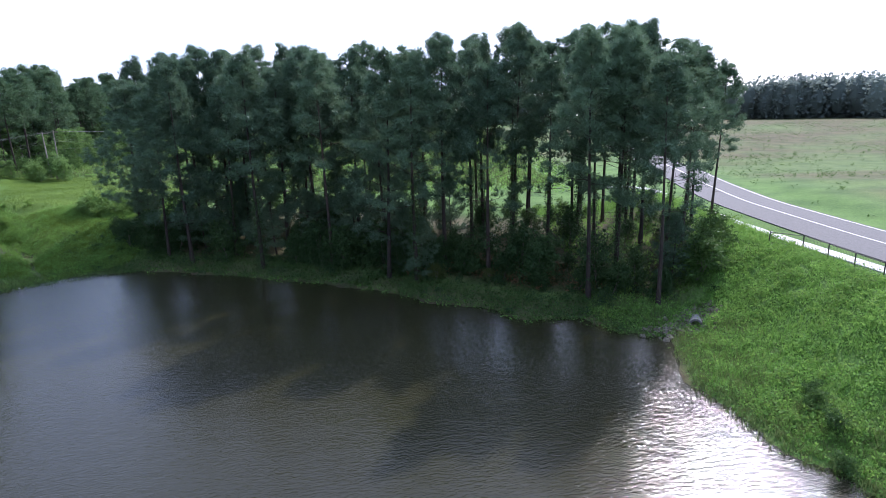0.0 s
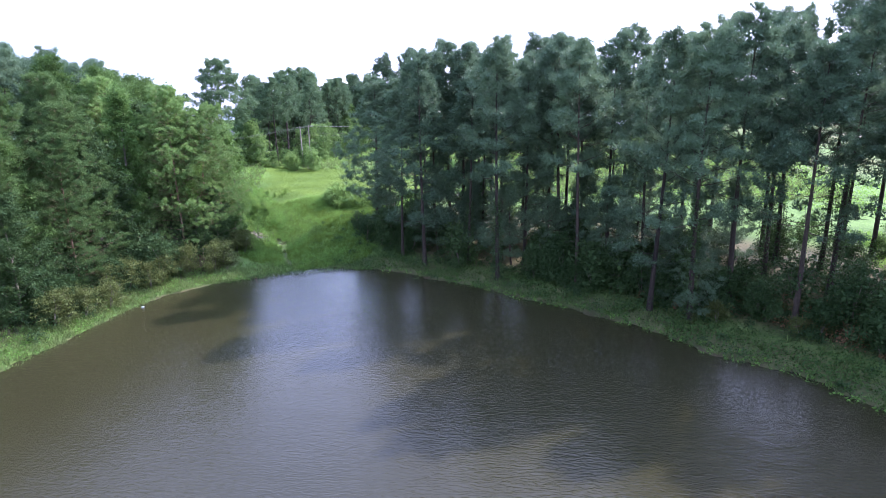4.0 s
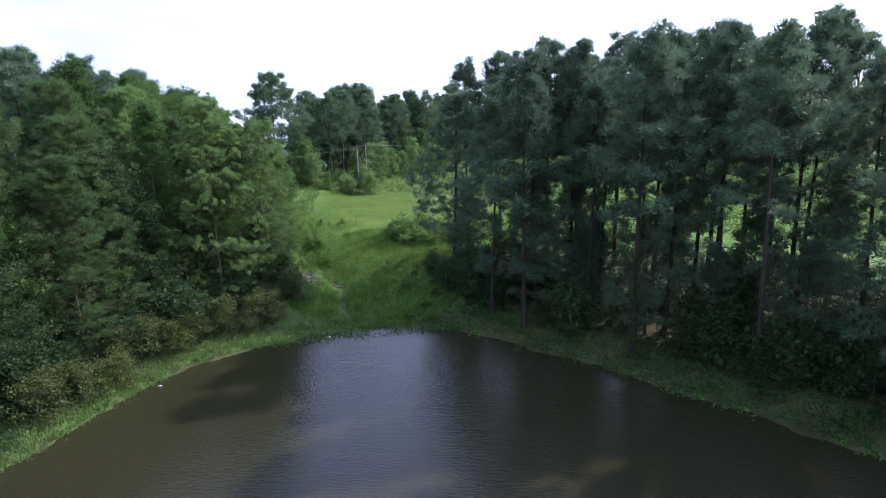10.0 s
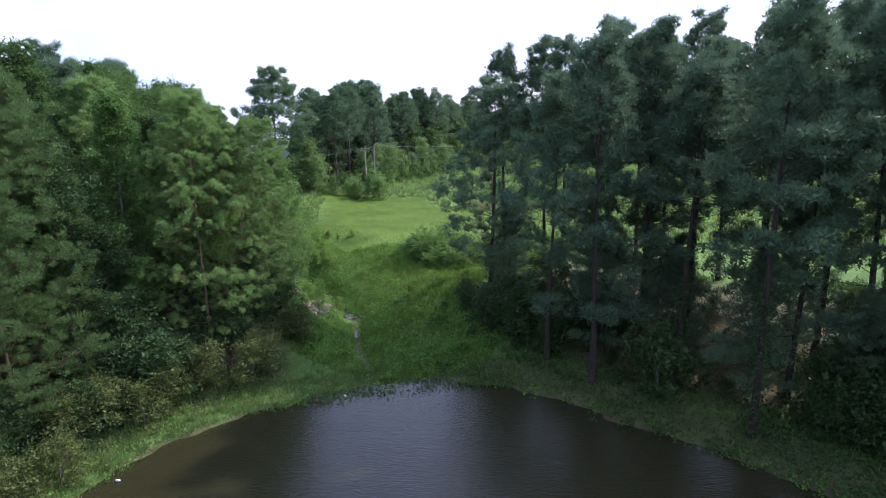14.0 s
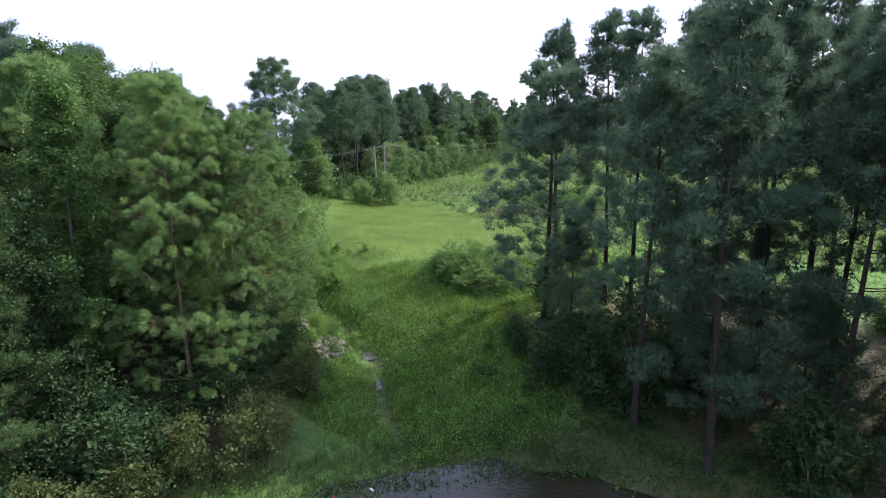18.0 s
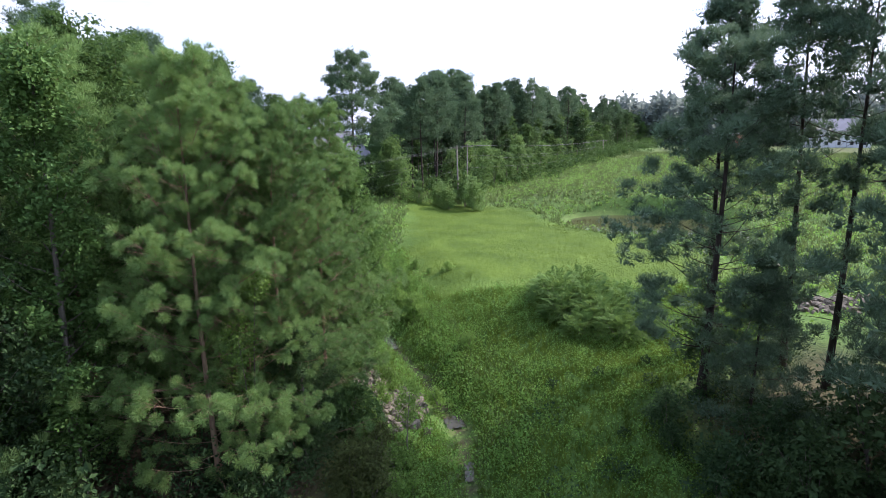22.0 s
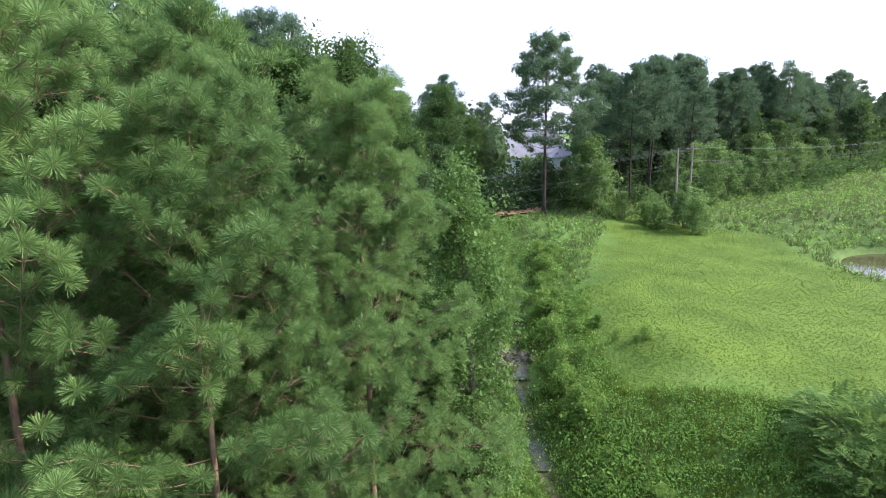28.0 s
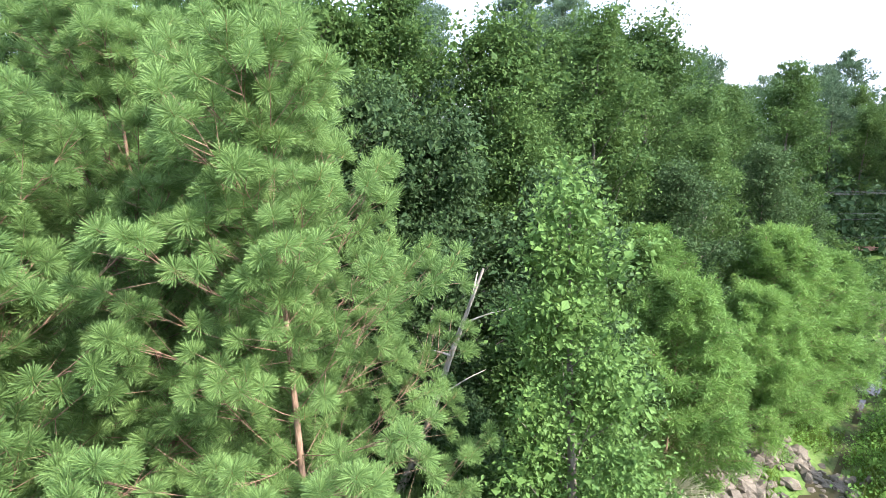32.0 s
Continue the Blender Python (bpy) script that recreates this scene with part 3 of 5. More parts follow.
def ground_z(x, y):
    x, y = np.asarray(x, float), np.asarray(y, float)
    d = pond_edge(x, y) + 0.5 * wobble(x, y, 0.55) + 0.25 * wobble(x, y, 1.7, 2)
    z = np.where(d < 0, np.maximum(-1.2, d * 0.35), 0) + 0.12 * ramp01(d, 0, 0.6) + 0.45 * ramp01(d, 0.5, 5) + 2.6 * ramp01(d, 4, 15) + 0.7 * ramp01(d, 14, 40)
    z = z + 1.5 * ramp01(x, 18, 27) * ramp01(y, 120, 70)
    z = z + 4.5 * ramp01(y, 140, 270) + 0.14 * wobble(x, y, 0.21, 1) * ramp01(d, 2, 8)
    z = z + 1.4 * ramp01(-x, 82, 97) * ramp01(y, 88, 104)
    z = z + 2.2 * ramp01(y, 124, 137) * ramp01(-x, 22, 36) * ramp01(x, -86, -74) * ramp01(y, 260, 200)
    # stream cut
    ds, a = polyline_distance(x, y, STREAM)
    bed = -0.25 + 2.9 * a
    z = np.where(ds < 9, bed + (z - bed) * (0.25 * ramp01(ds, 0.7, 3) + 0.75 * ramp01(ds, 1.5, 9)), z)
    z = z - 0.45 * ramp01(ds, 1.5, 0.5) * ramp01(a, 0.05, 0.2)
    # second pond
    e = np.hypot((x - POND2[0]) / POND2[2], (y - POND2[1]) / POND2[3])
    z = z * ramp01(e, 0.9, 1.5) + (1 - ramp01(e, 0.9, 1.5)) * (3.15 - 0.9 * ramp01(e, 1.06, 0.85) + 2.6 * ramp01(e, 1.0, 1.4) * ramp01(y, 121, 129))
    # road bed
    dr, _ = polyline_distance(x, y, ROAD)
    z = z + (4.6 - z) * ramp01(dr, 11, 5.5) * ramp01(y, 200, 110) + (z * 0)
    return z


# ---- ground sheet ----
def spread_axis(lo, hi, step, far):
    core = np.arange(lo, hi + step / 2, step)
    out, s, v = [], step, hi
    while v < far:
        s *= 1.25; v += s; out.append(v)
    left, s, v = [], step, lo
    while v > -far:
        s *= 1.25; v -= s; left.append(v)
    return np.array(left[::-1] + list(core) + out)


gx, gy = spread_axis(-118, 50, 0.8, 3200), spread_axis(-12, 146, 0.8, 3200)
GX, GY = np.meshgrid(gx, gy)
GZ = ground_z(GX, GY)
nx, ny = len(gx), len(gy)
gi, gj = np.meshgrid(np.arange(ny - 1), np.arange(nx - 1), indexing="ij")
q = gi * nx + gj
ground_mesh = np_mesh("ground", np.stack([GX, GY, GZ], -1).reshape(-1, 3), np.stack([q, q + 1, q + nx + 1, q + nx], -1).reshape(-1, 4), M_GROUND, True)


def zones(x, y):
    """How far the ground is mown meadow, bare forest floor or mud, and dry brownish field."""
    d = pond_edge(x, y)
    ds, _ = polyline_distance(x, y, STREAM)
    mead = ramp01(polyline_distance(x, y, MEADOW, True)[0] * np.where(inside(x, y, MEADOW), 1, -1) + 1.6 * wobble(x, y, 0.5), -3.0, 3.0)
    floor_ = ramp01(d, 2.5, 5) * ramp01(polyline_distance(x, y, GROVE, True)[0] * np.where(inside(x, y, GROVE), 1, -1), -1, 4) * 0.85
    west = np.clip(ramp01(-x, 46, 52) * ramp01(y, 60, 48) * ramp01(y, 14, 28) + ramp01(stream_side(x, y), 4, 9), 0, 1) * ramp01(d, 1, 4)
    floor_ = np.maximum(floor_, west)
    floor_ = np.maximum(floor_, ramp01(d, 0.6, -0.3))
    floor_ = np.maximum(floor_, 0.9 * ramp01(ds, 0.7, 0.2))
    floor_ = np.maximum(floor_, 0.7 * ramp01(d, 5, 2.5) * ramp01(x, 16, 12) * ramp01(-x, 47, 40))
    dry = ramp01(x, 45, 60) * (0.35 + 0.5 * ramp01(wobble(x * 0.3, y, 0.10, 1), -0.1, 0.5)) + 0.75 * ramp01(y, 118, 145) * ramp01(-x, 94, 84) * (0.5 + 0.5 * wobble(x, y, 0.12))
    e = np.hypot((x - POND2[0]) / POND2[2], (y - POND2[1]) / POND2[3])
    dry = np.maximum(dry, 0.3 * ramp01(np.abs(e - 1.05), 0.07, 0.02) * ramp01(-x, 56, 64))
    return mead, floor_, np.clip(dry, 0, 1)


def stream_side(x, y):
    """How far a place lies south-west of the stream, in metres; negative on the meadow's side."""
    ln = STREAM + [(-150, 128)]
    d, _ = polyline_distance(x, y, ln)
    poly = [(-41, 54.5)] + ln[1:] + [(-150, 40), (-46, 40)]
    return np.where(inside(x, y, poly), d, -d)


MEADOW = [(-52, 83), (-60.5, 78.6), (-66, 82.3), (-74.5, 91.4), (-82, 101), (-92, 116), (-86, 124), (-74, 124), (-68, 117), (-58, 109), (-46, 104), (-40, 97), (-44, 89)]
GROVE = [(-42, 68), (-30, 60), (-12, 55.5), (2, 48), (14, 42), (20, 41), (26, 50), (29, 62), (22, 67), (8, 69), (-8, 75), (-24, 80), (-36, 82)]
zm, zf, zd = zones(GX, GY)
attr = ground_mesh.color_attributes.new("zone", "FLOAT_COLOR", "POINT")
attr.data.foreach_set("color", np.stack([zm, zf, zd, np.ones_like(zm)], -1).astype(np.float32).ravel())
ground = tagged(new("ground", ground_mesh), "green grassy ground with mown meadow and muddy banks", "ground", kind="structure")

# water surfaces
def flat_disc(name, poly, z, mat, grow=2.0):
    bm = bmesh.new()
    c = np.mean(poly, 0)
    f = bm.faces.new([bm.verts.new((c[0] + (x - c[0]) * (1 + grow / max(3, math.hypot(x - c[0], y - c[1]))), c[1] + (y - c[1]) * (1 + grow / max(3, math.hypot(x - c[0], y - c[1]))), z)) for x, y in poly])
    bmesh.ops.triangulate(bm, faces=[f])
    if sum(f.normal.z for f in bm.faces) < 0:
        bmesh.ops.reverse_faces(bm, faces=bm.faces)
    me = bpy.data.meshes.new(name); bm.to_mesh(me); bm.free(); me.materials.append(mat)
    return me


tagged(new("water", flat_disc("water", POND, 0.0, M_WATER, 1.6)), "murky brown pond with rippled surface reflecting the pines", "pond", kind="structure")
ring = [(POND2[0] + POND2[2] * 1.1 * math.cos(a), POND2[1] + POND2[3] * 1.1 * math.sin(a)) for a in np.linspace(0, 6.28, 40)[:-1]]
tagged(new("water_small_pond", flat_disc("water_small_pond", ring, 3.0, M_WATER3, 0.1)), "small still green-brown pond behind the meadow", "pond", kind="structure")


def ribbon(name, line, offset, width, lift, mat, step=2.0, thick=0.0, z_of=None):
    """A strip that follows a line at an offset, draped on the ground."""
    p = np.asarray(line, float)
    seg = np.r_[0, np.cumsum(np.hypot(*np.diff(p, axis=0).T))]
    s = np.arange(0, seg[-1], step)
    c = np.stack([np.interp(s, seg, p[:, 0]), np.interp(s, seg, p[:, 1])], -1)
    k = np.ones(5) / 5
    for ax in (0, 1) if len(c) > 8 else ():
        c[2:-2, ax] = np.convolve(c[:, ax], k, "valid")
    t = unit(np.gradient(c, axis=0)); nrm = np.stack([t[:, 1], -t[:, 0]], -1)
    a, b = c + nrm * (offset - width / 2), c + nrm * (offset + width / 2)
    za = (z_of or ground_z)(c[:, 0] + nrm[:, 0] * offset, c[:, 1] + nrm[:, 1] * offset) + lift
    n = len(c)
    rows = [np.c_[a, za - thick], np.c_[a, za], np.c_[b, za], np.c_[b, za - thick]] if thick else [np.c_[a, za], np.c_[b, za]]
    w = len(rows)
    co = np.stack(rows, 1).reshape(-1, 3)
    i, j = np.meshgrid(np.arange(n - 1), np.arange(w - 1), indexing="ij")
    q = i * w + j
    return np_mesh(name, co, np.stack([q, q + 1, q + w + 1, q + w], -1).reshape(-1, 4), mat)


tagged(new("road", ribbon("road", ROAD, 0, 8.2, 0.10, M_ASPHALT, thick=0.5)), "grey asphalt two-lane road beside the grass slope", "road", kind="structure")
tagged(new("road_centre_line", ribbon("road_centre_line", ROAD, 0.2, 0.16, 0.108, M_PAINT)), "white painted line along the road", "road marking", kind="structure")
tagged(new("road_edge_line", ribbon("road_edge_line", ROAD, 3.75, 0.14, 0.108, M_PAINT)), "white painted line along the road", "road marking", kind="structure")

# ---- grove of tall pines ----
rngp = np.random.default_rng(7)


def place_tree(name, meshes, label, category, group, crown_label="", trunk_name="trunk", crown_name="crown"):
    root = new(name)
    root.empty_display_size = 0.3
    tagged(root, label, category, group)
    part(trunk_name, meshes[0], root)
    part(crown_name, meshes[1], root, crown_label)
    if len(meshes) > 2:
        part("new_growth", meshes[2], root, "pale yellow shoot tips")
    return root


class Kind:
    """One tree built once; further ones are copies."""
    def __init__(self, name, meshes, label, category, group):
        self.spec, self.first = (name, meshes, label, category, group), None
        co = np.empty(len(meshes[1].vertices) * 3, np.float32)
        meshes[1].vertices.foreach_get("co", co)
        self.height = float(np.sort(co[2::3])[-60])

    def put(self, x, y, scale=1.0, turn=None, top=None):
        if top is not None:             # height of the crown's tip above the pond
            scale = (top - float(ground_z(x, y)) + 0.15) / self.height
        m = pose(x, y, float(ground_z(x, y)) - 0.15, 0, 0, rngp.random() * 360 if turn is None else turn)
        if self.first is None:
            self.first = place_tree(*self.spec)
            ob = self.first
            ob.matrix_basis = m
        else:
            ob = copy_thing(self.first, m)
        ob.scale = (scale, scale, scale)
        return ob


TALL = [Kind("pine_tree", pine_meshes(11 + k, H=21.5, base=b, R=r, limbs=l, shoots=8, count=120, length=0.15, width=0.030, pad=0.56, inner=0.30, extra=0, shoot=0.12, crowd=0.72, brush=True, lean=0.35, gap=0.32, trunk_r=0.20 + 0.02 * (k % 3)), lab, "tree", "tall pines of the grove")
        for k, (b, r, l, lab) in enumerate([
            (0.42, 4.0, 56, "tall dark pine with bare trunk and rounded crown"),
            (0.48, 3.7, 52, "tall slender pine with high crown in the grove"),
            (0.38, 4.4, 60, "tall broad pine with dense dark green crown"),
            (0.52, 3.5, 46, "tall thin pine with small high crown"),
            (0.20, 4.0, 62, "tall pine branched low on the grove's edge")])]
EDGE = Kind("pine_tree", pine_meshes(31, H=20.0, base=0.16, R=5.2, limbs=78, shoots=9, count=150, length=0.15, width=0.026, pad=0.52, rise=36, shoot=0.12, brush=True, gap=0.42, trunk_r=0.27, dead=8, inner=0.38, extra=0, whorl=5), "tall pine with wide ragged limbs beside the meadow", "tree", "tall pines of the grove")


def grove_points(rng, poly, gap, n):
    pts = []
    p = np.array(poly)
    lo, hi = p.min(0), p.max(0)
    for _ in range(6000):
        x, y = lo + (hi - lo) * rng.random(2)
        if not inside(x, y, poly) or any((x - a) ** 2 + (y - b) ** 2 < gap * gap for a, b in pts):
            continue
        pts.append((x, y))
        if len(pts) >= n:
            break
    return pts


def crest(x, y):
    """The height to which the grove's tallest pines reach, along its length and depth."""
    return 22.3 + 0.135 * (y - 58) + np.interp(x, (-40, -34, -28, -22, -10, -4, 2, 8, 14, 20, 26), (-3.4, -2.2, -0.3, 0.4, 0.3, -0.4, 1.3, 1.6, 2.2, 2.0, -0.8))


EDGE.put(-39.3, 70.6, turn=30, top=21.2)
known = [(-39.9, 76.1, 23.6, 1), (-36.0, 76.0, 24.0, 3), (-29.6, 71.9, 24.3, 0), (-23.3, 73.4, 24.5, 2), (-18.4, 71.0, 24.3, 1), (-26.2, 71.4, 23.6, 3), (-8.7, 66.5, 23.6, 0), (-9.7, 62.7, 22.8, 4), (-30.1, 67.6, 22.9, 1),
         (0.3, 53.0, 22.6, 2), (7.5, 58.7, 24.2, 0), (12.3, 44.6, 21.8, 1), (14.8, 45.4, 21.3, 0), (17.4, 42.3, 19.6, 0), (15.6, 47.7, 22.5, 2), (4.6, 60.5, 23.4, 1), (28.6, 57.6, 20.2, 1), (27.3, 60.5, 21.2, 3), (25.6, 55.5, 20.4, 0), (22.5, 50.5, 21.3, 1), (19.8, 47.5, 21.0, 3), (-34.0, 74.5, 23.6, 3)]
grown = []
for x, y, z, k in known:
    grown.append((k, TALL[k].put(x, y, top=z + 0.8)))
SPOTS = [s for s in grove_points(np.random.default_rng(5), GROVE, 3.45, 70) if all(math.hypot(s[0] - a, s[1] - b) > 2.6 for a, b, *_ in known + [(-39.3, 70.6)])]
for i, (x, y) in enumerate(SPOTS):
    if (-37 < x < -24 and i % 6 == 0) or (x < -32 and y > 73.5) or x < -38 or (x > 17 and y < 47):
        continue
    k = int(rngp.integers(0, 4))
    d = float(pond_edge(x, y))
    if rngp.random() < (0.55 if x < -14 else 0.05) and d < 13:
        k = 4
    grown.append((k, TALL[k].put(x, y, top=float(crest(x, y)) + 0.8 - 3.2 * rngp.random() ** 1.4)))

def ivy_mesh(seed, lean, H, high, n):
    """Ivy leaves close round the lower trunk of a pine built with that seed."""
    rng = np.random.default_rng(seed + 900)
    h = high * rng.random(n) ** 1.2
    r = (0.28 + 0.42 * rng.random(n)) * (1.1 - 0.6 * h / high)
    a = rng.random(n) * 6.283
    bx, by = lean * (np.sin(h / H * 2.3 + seed) - math.sin(seed)), lean * 0.7 * (np.sin(h / H * 1.7 + 2 * seed) - math.sin(2 * seed))
    out = np.stack([np.cos(a), np.sin(a), np.zeros(n)], -1)
    co, tr = leaves(rng, np.stack([bx + r * np.cos(a), by + r * np.sin(a), h + 0.3], -1), out, 0.17, 0.5, 0.8)
    return np_mesh("ivy", co, tr, M_LEAF_DARK_SHADE)


IVY = {0: ivy_mesh(11, 0.35, 21.5, 11.0, 1500), 1: ivy_mesh(12, 0.35, 21.5, 8.0, 1100), 2: ivy_mesh(13, 0.35, 21.5, 10.0, 1400), 3: ivy_mesh(14, 0.35, 21.5, 9.0, 1200)}
for n, (k, ob) in enumerate(grown):
    if k in IVY and n % 5 in (0, 2):
        part("ivy", IVY[k], ob, "dark ivy climbing the trunk")

# ---- young pines and broadleaved trees on the west bank ----
NEAR = Kind("young_pine", pine_meshes(51, H=16.5, base=0.05, R=3.9, limbs=105, shoots=12, count=260, length=0.25, width=0.0084, trunk_r=0.12, full=True, needle=M_NEEDLE_YOUNG, bark=M_BARK_YOUNG, dead=0, shoot=0.10, puff=0.12, point=0.42, extra=0, brush=True, gap=0.32, inner=0.36, fine=0.10, crowd=0.8),
            "bushy young pine with long bright green needles", "tree", "young pines by the stream")
NEAR2 = Kind("young_pine", pine_meshes(52, H=16.0, base=0.05, R=4.0, limbs=100, shoots=15, count=70, length=0.20, width=0.024, pad=0.24, trunk_r=0.12, full=True, needle=M_NEEDLE_YOUNG, bark=M_BARK_YOUNG, dead=0, shoot=0.10, puff=0.12, point=0.45, crowd=0.85, extra=0, brush=True, gap=0.32, inner=0.2),
             "bushy young pine with long green needles", "tree", "young pines by the stream")
BANKP = Kind("young_pine", pine_meshes(54, H=16.0, base=0.05, R=4.0, limbs=100, shoots=15, count=70, length=0.20, width=0.024, pad=0.24, trunk_r=0.12, full=True, needle=M_NEEDLE_MID, bark=M_BARK_YOUNG, dead=0, shoot=0.10, puff=0.12, point=0.45, crowd=0.85, extra=0, brush=True, gap=0.32, inner=0.2),
             "bushy mid-green pine on the pond bank", "tree", "young pines by the stream")
SMALL = Kind("young_pine", pine_meshes(53, H=8.0, base=0.02, R=3.2, limbs=120, shoots=22, count=22, length=0.30, width=0.03, trunk_r=0.07, full=True, needle=M_NEEDLE_BRIGHT, bark=M_BARK_YOUNG, dead=0, shoot=0.3, puff=0.15, point=0.55, extra=1, brush=True, inner=0.3, whorl=6),
             "small bushy pine with fresh bright green needles", "tree", "young pines by the stream")
GUM = [Kind("broadleaf_tree", broad_meshes(61, H=15, R=4.2, base=0.08, limbs=40, clumps=9, count=76, size=0.155, clump_r=0.85, leaf=M_LEAF), "broadleaved tree with dense green foliage on the bank", "tree", "trees of the west wood"),
       Kind("broadleaf_tree", broad_meshes(62, H=17, R=3.7, base=0.1, limbs=44, clumps=8, count=76, size=0.155, clump_r=0.8, leaf=M_LEAF, tall=0.9), "tall broadleaved tree with green leaves", "tree", "trees of the west wood"),
       Kind("broadleaf_tree", broad_meshes(63, H=12, R=4.0, base=0.05, limbs=36, clumps=9, count=72, size=0.145, clump_r=0.8, leaf=M_LEAF_DARK_SHADE), "broadleaved tree with dark, shade-toned leaves in the wood", "tree", "trees of the west wood")]
SWEET = Kind("sweetgum_tree", broad_meshes(64, H=12.6, R=1.8, base=0.12, limbs=40, clumps=7, count=80, size=0.105, leaf=M_LEAF_GUM, clump_r=0.6, tall=0.7), "slender sweetgum with bright drooping leaves", "tree", "trees of the west wood")
STAR = Kind("sweetgum_tree", broad_meshes(65, H=17.2, R=2.9, base=0.12, limbs=52, clumps=8, count=62, size=0.14, leaf=M_LEAF_GUM, clump_r=0.6, tall=1.0, wide=0.75), "tall sweetgum with star-shaped leaves among pines", "tree", "trees of the west wood")
VINE = Kind("broadleaf_tree", broad_meshes(66, H=9.5, R=2.3, base=0.04, limbs=40, clumps=10, count=42, size=0.15, leaf=M_LEAF, clump_r=0.55, stems=2), "vine-covered small tree with dense glossy leaves", "tree", "trees of the west wood")

NEAR.put(-55.0, 53.6, top=19.9)
NEAR.put(-55.9, 60.7, turn=100, top=18.3)
NEAR.put(-57.8, 57.4, turn=40, top=19.2)
NEAR.put(-53.9, 56.5, turn=250, top=17.9)
NEAR2.put(-60.8, 57.8, turn=200, top=20.5)
STAR.put(-57.9, 49.7, top=20.0)
BANKP.put(-61.5, 45.5, 1.1)
BANKP.put(-54.3, 40.5, 0.88)
BANKP.put(-57.6, 43.6, 1.0)
BANKP.put(-54.8, 34.0, 0.85)
BANKP.put(-58.5, 38.0, 1.05)
GUM[2].put(-64, 62.5, top=17.5)
GUM[2].put(-66.5, 66.5, top=15.5)
NEAR2.put(-63.5, 53.0, top=21.2)
# dark-leaved tree: the bank's shade is put into its leaf colour
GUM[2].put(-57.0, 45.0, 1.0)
SWEET.put(-57.7, 66.0, top=16.0)
VINE.put(-61.5, 65.2, 1.0)
VINE.put(-63.6, 67.6, 0.8)
VINE.put(-60.0, 67.8, 0.65)
VINE.put(-58.8, 63.6, 0.7)
VINE.put(-66.0, 68.4, 0.6)
SMALL.put(-68.9, 71.6, 1.0)
SMALL.put(-75.5, 79.5, 1.1)
SMALL.put(-72.6, 76.4, 0.85)
SMALL.put(-78.5, 83.6, 0.9)
SMALL.put(-72.5, 72.0, 1.05)
for x, y, k, s in [ (-52.5, 34, 2, 0.8), (-55, 36, 1, 0.9), (-60, 38, 1, 1.05), (-62, 45, 2, 1.2), (-66, 50, 1, 1.15), (-71, 57, 1, 1.05), (-68, 58, 0, 1.2), (-72, 65, 0, 1.14), (-76, 70, 1, 1.07),
                   (-84.5, 75.2, 0, 1.26), (-89.7, 80.9, 0, 1.0), (-80, 68, 1, 1.05), (-52, 28, 0, 0.9), (-58, 30, 1, 1.0), (-64, 34, 0, 1.1), (-68, 42, 1, 1.2), (-74, 50, 0, 1.2), (-80, 60, 1, 1.12), (-94, 84, 1, 0.93), (-100, 88, 0, 1.0), (-70, 28, 1, 1.2), (-60, 22, 1, 1.0),
                   (-70, 66, 0, 0.9), (-74.5, 73.5, 2, 0.9), (-66.5, 60, 2, 1.2), (-78.5, 76.5, 0, 0.85), (-83, 82, 2, 0.95), (-88, 85, 1, 1.0), (-71, 61, 1, 1.1), (-93, 90.5, 2, 0.7), (-79, 71, 0, 1.1), (-60.5, 63.5, 2, 0.55), (-66, 55, 1, 1.1), (-97, 80, 0, 1.25), (-87, 70, 1, 1.08), (-59, 46, 2, 1.1), (-53, 56.5, 2, 0.55)]:
    GUM[k].put(x, y, s)
for x, y, k, z in [(-72, 56, 2, 23.4), (-75, 61, 0, 22.5), (-107, 75, 0, 27.5), (-103, 71, 2, 26.8), (-70, 47, 2, 24.5), (-98, 76, 3, 25.0), (-78, 52, 0, 25.4), (-81.7, 60.5, 2, 26.2), (-88.8, 67.8, 2, 25.4), (-91.5, 71.5, 0, 24.6), (-76, 42, 0, 25.0), (-84.7, 69.3, 2, 25.6), (-81.2, 66.8, 0, 25.0)]:
    TALL[k].put(x, y, top=z)

# ---- far wood behind the meadow ----
LONE = Kind("lone_pine", pine_meshes(71, H=25.0, base=0.40, R=6.6, limbs=64, shoots=13, gap=0.36, count=95, length=0.21, width=0.066, shoot=0.2, brush=True, pad=0.88, rise=30, extra=0, trunk_r=0.34, dead=14, inner=0.36, puff=0.3, whorl=4, needle=M_NEEDLE_FAR), "very tall lone pine with sparse open crown", "tree", "")
LONE.put(-99.4, 110.9, top=29.9)
FARB = [Kind("far_tree", broad_meshes(81 + k, H=13, R=4.4, base=0.04, limbs=24, clumps=7, count=10, size=0.6, leaf=M_LEAF_DARK_SHADE if k else M_LEAF, clump_r=1.0), "green broadleaved tree at the wood's edge", "tree", "trees of the far wood") for k in range(2)]
FARP = [Kind("far_pine", pine_meshes(85 + k, H=23, base=(0.52, 0.36, 0.58, 0.25)[k], R=(5.0, 5.4, 4.2, 4.8)[k], limbs=(44, 54, 34, 56)[k], shoots=6, count=40, length=0.36, width=0.13, pad=0.85, extra=0, shoot=0.2, brush=True, trunk_r=0.24, puff=0.42, inner=0.3, needle=M_NEEDLE_FAR), "tall pine with rounded crown in the far wood", "tree", "trees of the far wood") for k in range(4)]
rf = np.random.default_rng(3)
